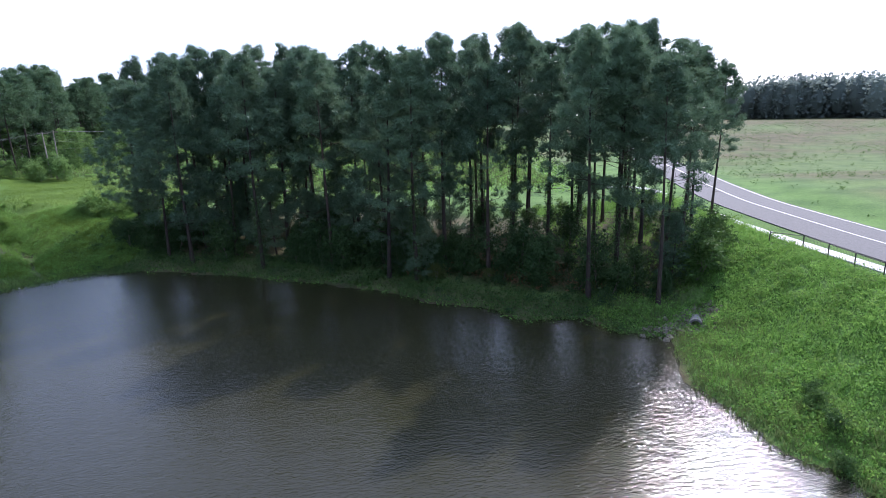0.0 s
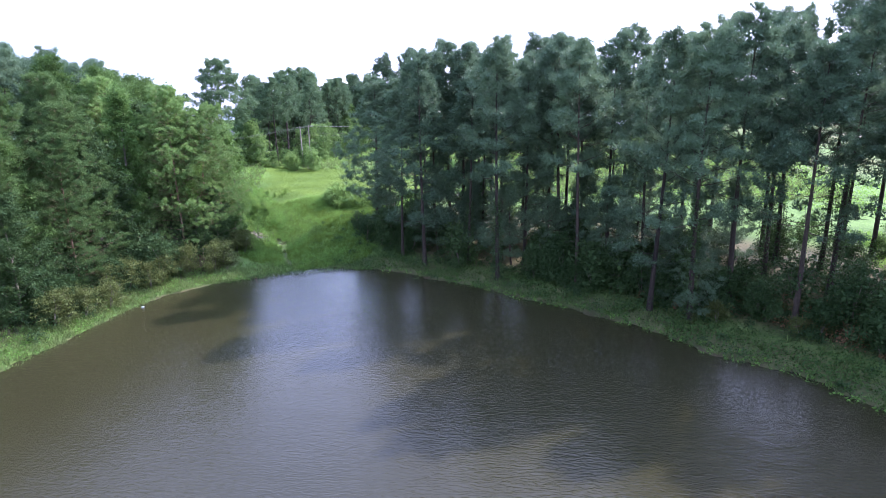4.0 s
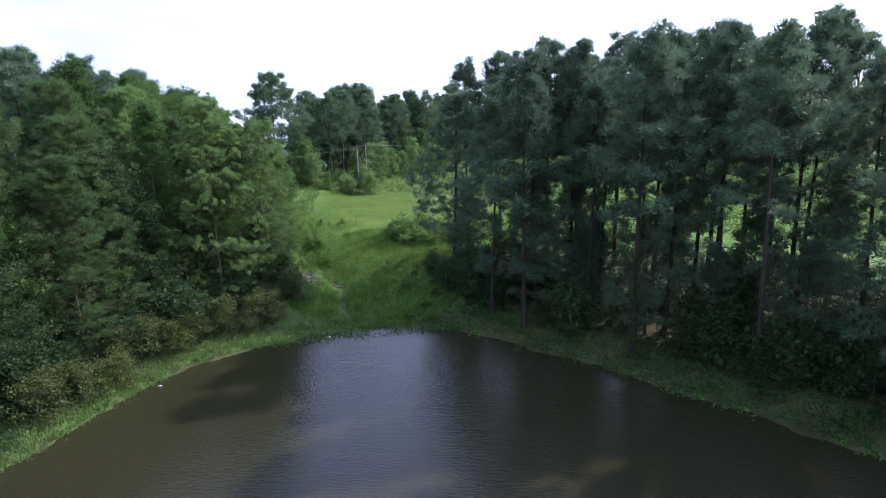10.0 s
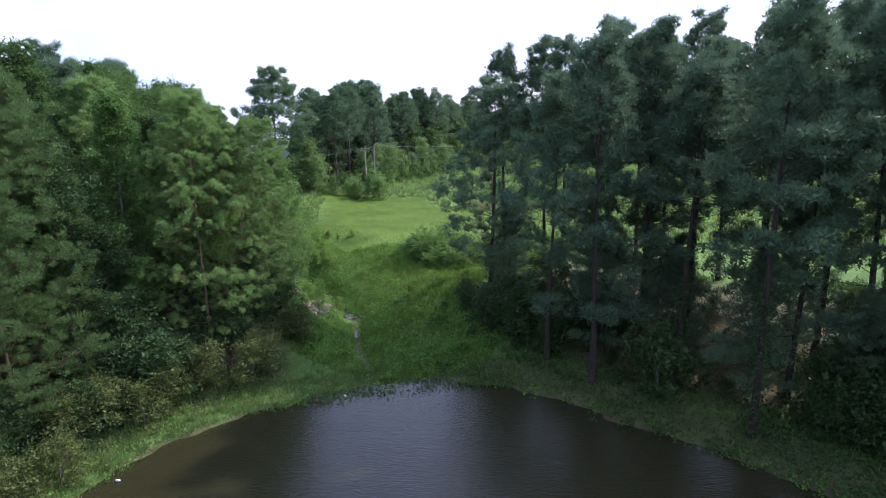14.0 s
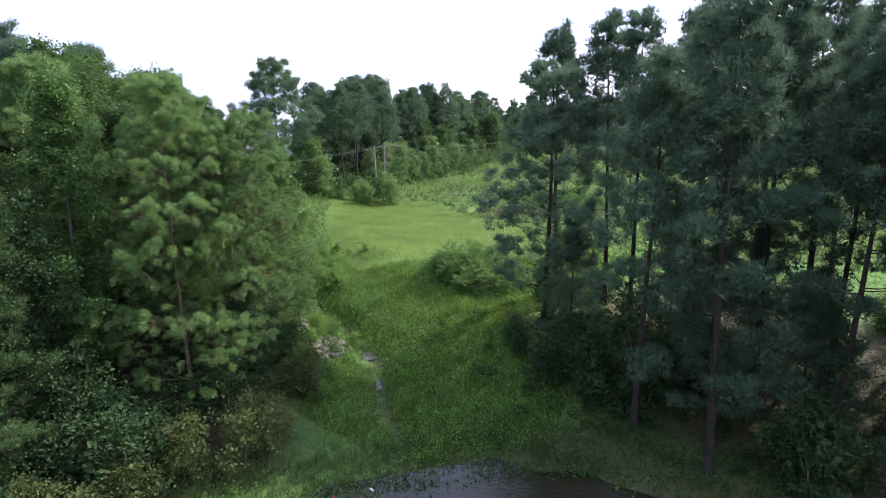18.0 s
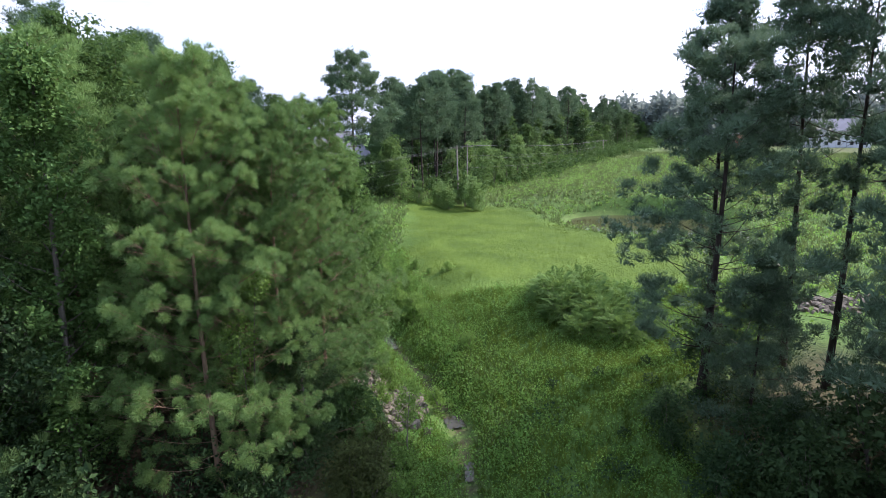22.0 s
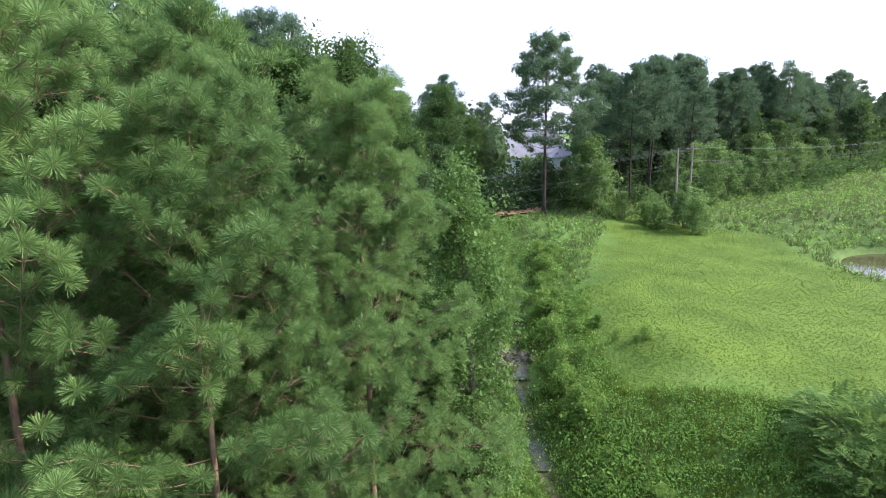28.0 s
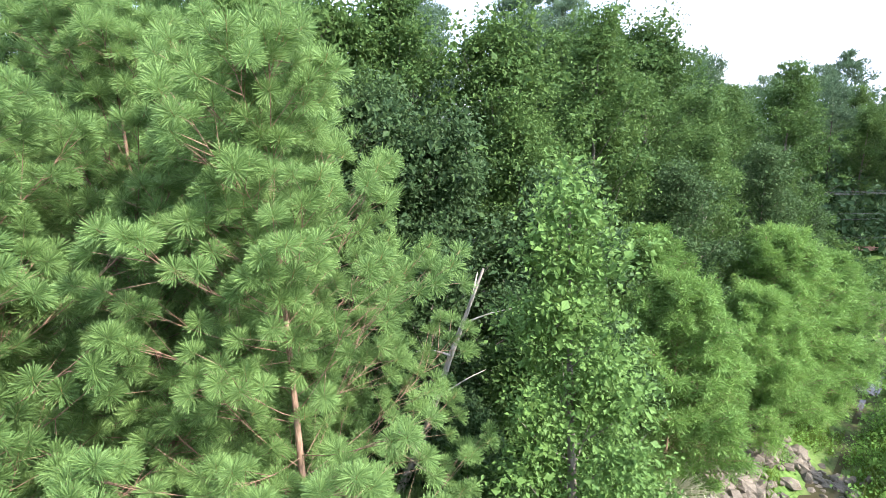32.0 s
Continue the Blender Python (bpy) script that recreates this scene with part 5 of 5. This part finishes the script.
# far treeline past the open field
def treeline(name, line, n, seed, label, mat, h=17, wide=14, size=1.6, lane=(0, 0)):
    """A belt of crowns, each a shell of leaf clumps over a closed heart; lane: bearings from the inlet that stay open."""
    rng = np.random.default_rng(seed)
    p = np.asarray(line, float)
    seg = np.r_[0, np.cumsum(np.hypot(*np.diff(p, axis=0).T))]
    cs, os_, hearts = [], [], []
    ball = [(a, b) for b in (-0.9, 0.0, 0.9) for a in np.arange(0, 6.28, 1.047)]
    unit_co = np.array([(math.cos(a) * math.cos(b), math.sin(a) * math.cos(b), math.sin(b)) for a, b in ball] + [(0, 0, -1), (0, 0, 1)])
    unit_tr = np.array([(r * 6 + k, r * 6 + (k + 1) % 6, r * 6 + 6 + (k + 1) % 6) for r in (0, 1) for k in range(6)] + [(r * 6 + k, r * 6 + 6 + (k + 1) % 6, r * 6 + 6 + k) for r in (0, 1) for k in range(6)]
                       + [((k + 1) % 6, k, 18) for k in range(6)] + [(12 + k, 12 + (k + 1) % 6, 19) for k in range(6)])
    for v in rng.random(n) * seg[-1]:
        x, y = np.interp(v, seg, p[:, 0]) + wide * rng.normal(), np.interp(v, seg, p[:, 1]) + wide * rng.normal()
        hh = h * (0.82 + 0.26 * rng.random())
        m = 150
        o = unit(rng.normal(size=(m, 3))) * (0.72 + 0.3 * rng.random((m, 1)))
        if lane[0] < math.degrees(math.atan2(-43.5 - x, y - 54.7)) < lane[1]:
            continue
        mid, half = np.array([x, y, float(ground_z(x, y)) + hh * 0.44]), np.array([6.0, 6.0, hh * 0.54])
        cs.append(mid + o * half); os_.append(o)
        hearts.append((mid + unit_co * half * 0.7 * (0.88 + 0.24 * rng.random((20, 1))), unit_tr))
    co, tr = gather([leaves(rng, np.concatenate(cs), np.concatenate(os_), size, 0.1, 0.8)] + hearts)
    return tagged(new(name, np_mesh(name, co, tr, mat)), label, "trees", kind="stuff")


# leaf colour paled towards blue-grey: the haze of distance is painted in
M_LEAF_HAZED = leafy("hazed_leaves", (0.118, 0.150, 0.132), (0.200, 0.236, 0.205), 0.8, 0.5, spec=0.1)
treeline("far_woods", [(420, 200), (300, 290), (200, 345), (90, 385), (-20, 370), (-110, 330)], 620, 401, "distant woods past the open field, haze put into their colour", M_LEAF_HAZED, 24, 10, 2.3)
treeline("wood_depths", [(-140, 60), (-136, 95), (-134, 130), (-132, 170), (-130, 230), (-126, 300)], 190, 402, "dark mass of trees deep in the far wood", M_LEAF_DARK_SHADE, 17, 5, 1.0, (42, 50.5))
scatter("field_weeds", 9000, (44, 40, 260, 260), lambda x, y: (polyline_distance(x, y, ROAD)[0] > 6) * (0.25 + 0.75 * (wobble(x, y, 0.09) > 0.3)), 0.0, 0, 0.6, 0.24, M_LEAF, "clumps of weeds in the open field", 210, leafs=9)

# ---- roadside ----
SIDEWALK = [(33.5, -40), (33, 5), (31.4, 37), (29.9, 55), (29.4, 67), (28.8, 76), (24, 82)]
walkway = tagged(new("sidewalk"), "pale concrete sidewalk beside the road", "sidewalk", kind="structure")
slab_line = np.array(SIDEWALK)
slab_seg = np.r_[0, np.cumsum(np.hypot(*np.diff(slab_line, axis=0).T))]
slab_s = np.arange(0, slab_seg[-1] - 1.6, 1.6)
for s in slab_s:
    a = np.array([np.interp(s, slab_seg, slab_line[:, k]) for k in (0, 1)])
    c = np.array([np.interp(s + 1.575, slab_seg, slab_line[:, k]) for k in (0, 1)])
    t = unit(c - a); nrm = np.array([t[1], -t[0]]) * 0.65
    z0, z1 = float(ground_z(*a)) + 0.09, float(ground_z(*c)) + 0.09
    co = [(*(a - nrm), z0), (*(a + nrm), z0), (*(c + nrm), z1), (*(c - nrm), z1)]
    co += [(x, y, z - 0.25) for x, y, z in co]
    part("slab", np_mesh("slab", co, [(0, 1, 2, 3), (0, 4, 5, 1), (1, 5, 6, 2), (2, 6, 7, 3), (3, 7, 4, 0)], M_CONCRETE), walkway)


def bar_mesh(name, a, c, r, mat, sides=6):
    co, tr = tube([a, c], [r, r], sides)
    n = len(co)
    cap = [(0, k + 1, k) for k in range(1, sides - 1)] + [(n - sides, n - sides + k, n - sides + k + 1) for k in range(1, sides - 1)]
    return np_mesh(name, co, np.vstack([tr, cap]), mat)


fence = tagged(new("fence"), "low black iron railing above the grass slope", "fence")
posts = [(28.3, 46.3), (30.0, 44.4), (30.1, 41.5), (30.05, 38.6), (30.0, 35.8), (30.2, 32.9), (30.4, 30.0), (30.7, 27.1), (31.0, 24.2)]
for n, (x, y) in enumerate(posts):
    z = float(ground_z(x, y))
    pst = part("post", bar_mesh("post", (x, y, z - 0.2), (x, y, z + 1.07), 0.045, M_IRON), fence)
    part("cap", bar_mesh("cap", (x, y, z + 1.06), (x, y, z + 1.10), 0.06, M_IRON), pst)
    if n:
        u, v = posts[n - 1]
        w = float(ground_z(u, v))
        part("rail", bar_mesh("rail", (u, v, w + 1.02), (x, y, z + 1.02), 0.028, M_IRON), fence)
        part("rail", bar_mesh("rail", (u, v, w + 0.12), (x, y, z + 0.12), 0.02, M_IRON), fence)
        for k in range(1, 18):
            f = k / 18
            p = (u + (x - u) * f, v + (y - v) * f)
            q = w + (z - w) * f
            part("picket", bar_mesh("picket", (*p, q + 0.12), (*p, q + 1.02), 0.007, M_IRON, 4), fence)

# culvert
def pipe_mesh(name, r0, r1, length, mat, sides=24):
    co, tr = [], []
    for x in (0, length):
        for r in (r1, r0):
            co += [(x, r * math.cos(a), r * math.sin(a)) for a in np.linspace(0, 2 * math.pi, sides, endpoint=False)]
    for k in range(sides):
        m = (k + 1) % sides
        for a, c in ((0, 1), (1, 3), (3, 2), (2, 0)):
            tr.append((a * sides + k, a * sides + m, c * sides + m, c * sides + k))
    return np_mesh(name, co, tr, mat)


pipe_at = (18.6, 38.1)
culvert = tagged(new("culvert"), "round concrete culvert pipe opening to the pond", "culvert")
culvert.matrix_basis = pose(*pipe_at, float(ground_z(*pipe_at)) + 0.22, 0, 3, 65)
part("pipe", pipe_mesh("pipe", 0.34, 0.44, 1.6, M_PIPE), culvert)
lip = part("collar", pipe_mesh("collar", 0.36, 0.5, 0.22, M_PIPE), culvert)


# ---- riprap ----
def rock_meshes(n=7):
    out = []
    for k in range(n):
        rng = np.random.default_rng(500 + k)
        bm = bmesh.new()
        bmesh.ops.create_icosphere(bm, subdivisions=1, radius=1.0)
        for v in bm.verts:
            v.co *= 0.72 + 0.45 * rng.random()
            v.co.z *= 0.62
            v.co.x *= 1.15
        bmesh.ops.dissolve_limit(bm, angle_limit=0.25, verts=bm.verts, edges=bm.edges)
        bmesh.ops.triangulate(bm, faces=bm.faces)
        me = bpy.data.meshes.new("stone"); bm.to_mesh(me); bm.free(); me.materials.append(M_ROCK)
        out.append(me)
    return out


ROCKS = rock_meshes()


def riprap(name, label, spots, lo, hi, seed):
    rng = np.random.default_rng(seed)
    root = tagged(new(name), label, "riprap")
    x0, y0 = spots[0]
    root.location = (x0, y0, float(ground_z(x0, y0)))
    for x, y in spots:
        ob = part("stone", ROCKS[int(rng.integers(0, len(ROCKS)))], root)
        s = lo + (hi - lo) * rng.random()
        ob.location = (x - x0, y - y0, float(ground_z(x, y)) + s * 0.12 - root.location.z + 0.1 * rng.random())
        ob.rotation_euler = (rng.normal() * 0.5, rng.normal() * 0.5, rng.random() * 6.28)
        ob.scale = (s, s * (0.8 + 0.4 * rng.random()), s)


def strip_spots(line, n, wide, seed):
    rng = np.random.default_rng(seed)
    p = np.asarray(line, float)
    seg = np.r_[0, np.cumsum(np.hypot(*np.diff(p, axis=0).T))]
    return [(np.interp(v, seg, p[:, 0]) + wide * rng.normal(), np.interp(v, seg, p[:, 1]) + wide * rng.normal()) for v in rng.random(n) * seg[-1]]


riprap("riprap_bank", "grey broken stones lining the stream bank", strip_spots([(-66.5, 72.8), (-69.8, 75.3), (-73.2, 77.8)], 280, 0.75, 1), 0.16, 0.42, 11)
riprap("riprap_bank", "grey broken stones lining the stream bank", strip_spots([(-52.4, 62.4), (-55.4, 64.4), (-57.4, 65.4)], 190, 0.75, 2), 0.14, 0.36, 12)
riprap("riprap_bank", "brownish stones across the stream bed", strip_spots([(-69.8, 79.8), (-71.2, 78.4)], 90, 0.45, 3), 0.14, 0.3, 13)
riprap("riprap_bank", "brownish stones above a muddy pool", strip_spots([(-53.0, 64.6), (-54.2, 66.4)], 60, 0.4, 7), 0.12, 0.26, 17)
riprap("riprap_bank", "grey broken stones heaped above the stream", strip_spots([(-92, 95), (-95, 98)], 110, 0.9, 4), 0.2, 0.45, 14)
riprap("riprap_apron", "grey stones round the culvert opening", strip_spots([(16.2, 37.6), (18, 38.6), (19.5, 39.5), (20.2, 40.3)], 240, 0.75, 5), 0.12, 0.3, 15)
riprap("riprap_heap", "pale broken stones heaped behind the grove", strip_spots([(-34.5, 87.5), (-32, 90.5), (-29, 92)], 160, 0.9, 6), 0.2, 0.5, 16)

# stream water
for bit in ([(-65.6, 75.6), (-67.4, 76.9)], [(-70.6, 79.8), (-72.6, 81.5)], [(-75, 83.5), (-77.5, 85.6)]):
    tagged(new("water_stream", ribbon("water_stream", bit, 0, 0.26, 0.05, M_WATER2, 0.4)), "shallow muddy stream between weedy banks", "stream", kind="structure")
for bit, wide in (([(-46.5, 58.2), (-47.1, 59.5)], 0.4), ([(-47.9, 62.0), (-48.8, 63.4)], 0.45), ([(-50.9, 65.7), (-52.0, 66.6)], 1.1), ([(-60.4, 71.9), (-62.6, 73.4)], 1.5), ([(-67.9, 77.2), (-70.6, 79.8)], 2.0), ([(-78, 86), (-80.5, 88.3)], 1.2)):
    tagged(new("water_pool", ribbon("water_pool", bit, 0, wide, 0.13, M_WATER2, 0.4)), "still muddy pool in the stream bed", "pool", kind="structure")
tagged(new("track", ribbon("track", [(-122, 82), (-110, 92), (-104.6, 99.5), (-102.2, 106), (-102, 113), (-105, 122)], 0, 3.0, 0.16, M_CLAY, 1.5)), "red clay track at the wood's edge", "track", kind="structure")

# ---- power line ----
LINE = [(-105, 80, 10.4), (-87.25, 127.15, 14.35), (-93, 222, 13.4)]     # x, y, height of the top above the pond


def pole(x, y, h, tilt, label):
    z = float(ground_z(x, y))
    root = tagged(new("utility_pole"), label, "pole", "poles of the power line")
    root.matrix_basis = pose(x, y, z - 0.3, tilt, 0, 0)
    co, tr = tube([(0, 0, 0), (0, 0, h)], [0.16, 0.11], 10)
    part("shaft", np_mesh("shaft", co, tr, M_POLE, True), root)
    arm = part("crossarm", bar_mesh("crossarm", (-1.1, 0.14, h - 0.4), (1.1, 0.14, h - 0.4), 0.06, M_POLE), root)
    for k in (-1.0, 0.1, 1.0):
        part("insulator", bar_mesh("insulator", (k, 0.14, h - 0.36), (k, 0.14, h - 0.16), 0.05, M_WIRE), arm)
    return z - 0.3 + h


tops = [pole(x, y, z + 0.3 - float(ground_z(x, y)), 0, "grey wooden utility pole with a crossarm") for x, y, z in LINE]
pole(-86.6, 123.0, 14.5 - float(ground_z(-86.6, 123.0)), 2, "leaning grey wooden utility pole")
wires = tagged(new("power_lines"), "thin sagging wires strung between the poles", "cable")
for off, drop in ((-1.0, 0.16), (0.1, 0.16), (1.0, 0.16), (0.15, 2.0), (0.15, 2.5), (0.15, 4.2)):
    for (xa, ya, _), (xb, yb, _), za, zb in zip(LINE, LINE[1:], tops, tops[1:]):
        s = np.linspace(0, 1, 25)
        pts = np.stack([xa + (xb - xa) * s + off, ya + (yb - ya) * s, za + (zb - za) * s - drop - 0.8 * 4 * s * (1 - s)], -1)
        co, tr = tube(pts, np.full(25, 0.011), 4)
        part("wire", np_mesh("wire", co, tr, M_WIRE), wires)


# ---- far houses ----
def house(x, y, w, d, h, roof, turn, wall, label, wins=4):
    z = float(ground_z(x, y))
    root = tagged(new("house"), label, "house", "far houses")
    root.matrix_basis = pose(x, y, z, 0, 0, turn)
    co = [(sx * w / 2, sy * d / 2, k) for k in (-0.5, h) for sx, sy in ((-1, -1), (1, -1), (1, 1), (-1, 1))]
    part("wall", np_mesh("wall", co, [(0, 1, 5, 4), (1, 2, 6, 5), (2, 3, 7, 6), (3, 0, 4, 7)], wall), root)
    e = 0.5
    rc = [(-w / 2 - e, -d / 2 - e, h - 0.1), (w / 2 + e, -d / 2 - e, h - 0.1), (w / 2 + e, d / 2 + e, h - 0.1), (-w / 2 - e, d / 2 + e, h - 0.1), (-w / 2 + d * 0.3, 0, h + roof), (w / 2 - d * 0.3, 0, h + roof)]
    part("roof", np_mesh("roof", rc, [(0, 1, 5), (0, 5, 4), (1, 2, 5), (2, 3, 4), (2, 4, 5), (3, 0, 4)], M_ROOF), root)
    for k in range(wins):
        for zz in ((1.0, h - 2.2) if h > 5 else (1.0,)):
            cx = -w / 2 + w * (k + 0.5) / wins
            win = part("window", np_mesh("window", [(cx - 0.65, -d / 2 - 0.06, zz - 0.1), (cx + 0.65, -d / 2 - 0.06, zz - 0.1), (cx + 0.65, -d / 2 - 0.06, zz + 1.5), (cx - 0.65, -d / 2 - 0.06, zz + 1.5)], [(0, 1, 2, 3)], M_PAINT), root)
            part("pane", np_mesh("pane", [(cx - 0.5, -d / 2 - 0.08, zz), (cx + 0.5, -d / 2 - 0.08, zz), (cx + 0.5, -d / 2 - 0.08, zz + 1.35), (cx - 0.5, -d / 2 - 0.08, zz + 1.35)], [(0, 1, 2, 3)], M_GLASS_DARK), win)


house(-141, 147.5, 20, 11, 5.8, 4.2, 46, M_SIDING, "pale grey two-storey house with shingled roof")
house(-166, 172, 20, 11, 7.5, 4.0, 40, M_SIDING, "pale grey two-storey house with shingled roof")
house(-158, 200, 18, 11, 7.5, 4.0, 30, M_SIDING, "pale grey two-storey house with shingled roof")
house(-186, 150, 18, 11, 7.5, 4.0, 50, M_SIDING, "pale grey two-storey house with shingled roof")
house(-62, 300, 8, 10, 5.5, 0.4, 10, M_BRICKRED, "small red flat-roofed building across the field", 2)
house(-30, 312, 24, 14, 6.5, 4.5, 0, M_SIDING, "long pale building with grey roof across the field", 6)

# ---- small things ----
# leaning bare snag among the young pines
snag = tagged(new("dead_tree"), "bare pale dead trunk leaning between the pines", "dead tree")
sx, sy = -60.5, 60.4
snag.location = (sx, sy, float(ground_z(sx, sy)) - 0.1)
pieces = [tube([(0, 0, 0), (0.0, 0.8, 3), (0.1, 1.9, 5.5), (0.15, 2.7, 8), (0.2, 3.5, 10.2)], [0.14, 0.12, 0.1, 0.07, 0.03], 7)]
part("trunk", np_mesh("trunk", *pieces[0], M_DEADWOOD, True), snag)
for k, (h, az, ln) in enumerate([(5.0, 0.4, 1.2), (6.8, 2.0, 1.5), (8.0, -0.6, 1.4), (8.8, 1.2, 1.6), (9.5, 3.0, 1.0)]):
    q0 = [np.interp(h, [0, 3, 5.5, 8, 10.2], v) for v in ((0, 0, 0.1, 0.15, 0.2), (0, 0.8, 1.9, 2.7, 3.5))]
    part("limb", np_mesh("limb", *tube(branch_line((*q0, h), az, 35, ln, -20, 5), np.linspace(0.03, 0.008, 5), 5), M_DEADWOOD), snag)

stick = tagged(new("dead_tree"), "thin bare grey stem beside the edge pine", "dead tree")
stick.location = (-38.0, 72.9, float(ground_z(-38.0, 72.9)) - 0.1)
part("trunk", np_mesh("trunk", *tube([(0, 0, 0), (0.1, 0.05, 1.6), (0.35, 0.1, 3.2), (0.7, 0.1, 4.6)], [0.07, 0.06, 0.045, 0.02], 6), M_DEADWOOD, True), stick)
part("limb", np_mesh("limb", *tube(branch_line((0.15, 0.05, 2.0), 3.0, 40, 1.3, -10, 5), np.linspace(0.03, 0.008, 5), 5), M_DEADWOOD), stick)

# vines grown up among the young pines
def vine(x, y, masses, label, seed):
    """Stems that climb from the ground to thick masses of leaves at the given offsets and sizes."""
    rng = np.random.default_rng(seed)
    root = tagged(new("climbing_vine"), label, "vine")
    root.location = (x, y, float(ground_z(x, y)) - 0.1)
    for dx, dy, dz, size in masses:
        s = np.linspace(0, 1, 7)[:, None]
        line = np.array([dx, dy, dz]) * np.hstack([s ** 1.6, s ** 1.6, s]) + 0.12 * rng.normal(size=(7, 3)) * s * (1 - s)
        part("stem", np_mesh("stem", *tube(line, np.linspace(0.035, 0.012, 7), 5), M_BARK_GREY, True), root)
        n = int(900 * size)
        off = unit(rng.normal(size=(n, 3))) * (0.45 + 0.55 * rng.random((n, 1)) ** 0.6) * np.array([0.8, 0.8, 1.25]) * size
        part("foliage", np_mesh("foliage", *leaves(rng, np.array([dx, dy, dz]) + off, unit(off + 1e-3), 0.11, 0.4, 0.8), M_LEAF_LIGHT), root)


vine(-53.6, 54.4, [(0.6, 0.3, 9.4, 0.75), (0.2, -0.4, 7.0, 0.9), (-0.5, 0.0, 4.6, 0.8)], "bright green vine climbing between young pines", 31)
vine(-58.6, 64.4, [(0.3, 0.6, 5.2, 0.8), (0.8, -0.2, 3.2, 0.9)], "bright green vine climbing beside the sweetgum", 32)
vine(-50.8, 60.9, [(0.2, 0.1, 3.4, 0.6), (-0.4, 0.5, 2.2, 0.7)], "yellow-green vine on a stump by the stream", 33)

# arching pale grass clump
def plume(x, y, label):
    rng = np.random.default_rng(int(abs(x) * 10))
    z = float(ground_z(x, y))
    tris, co = [], []
    for k in range(420):
        az, r = rng.random() * 6.28, 0.8 + 1.0 * rng.random()
        top = 0.8 + 0.9 * rng.random()
        w = 0.018
        side = np.array([-math.sin(az), math.cos(az), 0]) * w
        out = np.array([math.cos(az), math.sin(az), 0])
        p = [np.zeros(3), out * r * 0.35 + np.array([0, 0, top * 0.85]), out * r * 0.75 + np.array([0, 0, top]), out * r + np.array([0, 0, top * 0.55])]
        n = len(co)
        for i2, v in enumerate(p):
            f = 1 - 0.28 * i2
            co += [v - side * f, v + side * f]
        for i2 in range(3):
            tris += [(n + 2 * i2, n + 2 * i2 + 1, n + 2 * i2 + 3), (n + 2 * i2, n + 2 * i2 + 3, n + 2 * i2 + 2)]
    ob = tagged(new("grass_clump", np_mesh("grass_clump", co, tris, M_PLUME)), label, "grass clump")
    ob.location = (x, y, z)


plume(-64.3, 69.6, "arching pale grass clump beside the stream")
plume(-66.2, 71.0, "arching pale grass clump beside the stream")

# flat pale slabs by the side channel, and litter at the waterline
slabs = tagged(new("flat_stones"), "flat pale stones beside a side channel", "stones")
slabs.location = (-66.4, 80.2, float(ground_z(-66.4, 80.2)))
for k in range(7):
    o = part("stone", ROCKS[k % len(ROCKS)], slabs)
    o.location, o.scale, o.rotation_euler = (0.35 * k - 1.0, 0.12 * math.sin(k * 2.3), 0.06), (0.28, 0.2, 0.1), (0, 0, k * 1.1)


def bottle(x, y, mat_name, col, label):
    m = grainy(mat_name, [c * 0.85 for c in col], col, 5, 0.4, 0.05)
    z = max(0.0, float(ground_z(x, y)))
    root = tagged(new("bottle"), label, "litter", "litter on the shore")
    root.matrix_basis = pose(x, y, z + 0.05, 0, 84, 30 * x)
    co, tr = tube([(0, 0, -0.14), (0, 0, -0.13), (0, 0, 0.06), (0, 0, 0.11), (0, 0, 0.15)], [0.02, 0.055, 0.055, 0.02, 0.018], 10)
    part("body", np_mesh("body", co, tr, m, True), root)
    co, tr = tube([(0, 0, 0.15), (0, 0, 0.17), (0, 0, 0.172)], [0.02, 0.02, 0.001], 8)
    part("cap", np_mesh("cap", co, tr, m), root)


bottle(-47.6, 41.0, "white_plastic", (0.8, 0.8, 0.78), "white plastic bottle lying on the shore")
bottle(-42.6, 52.9, "white_plastic", (0.8, 0.8, 0.78), "white plastic bottle lying on the shore")
bottle(-43.9, 51.7, "red_plastic", (0.5, 0.06, 0.04), "red plastic bottle lying on the shore")
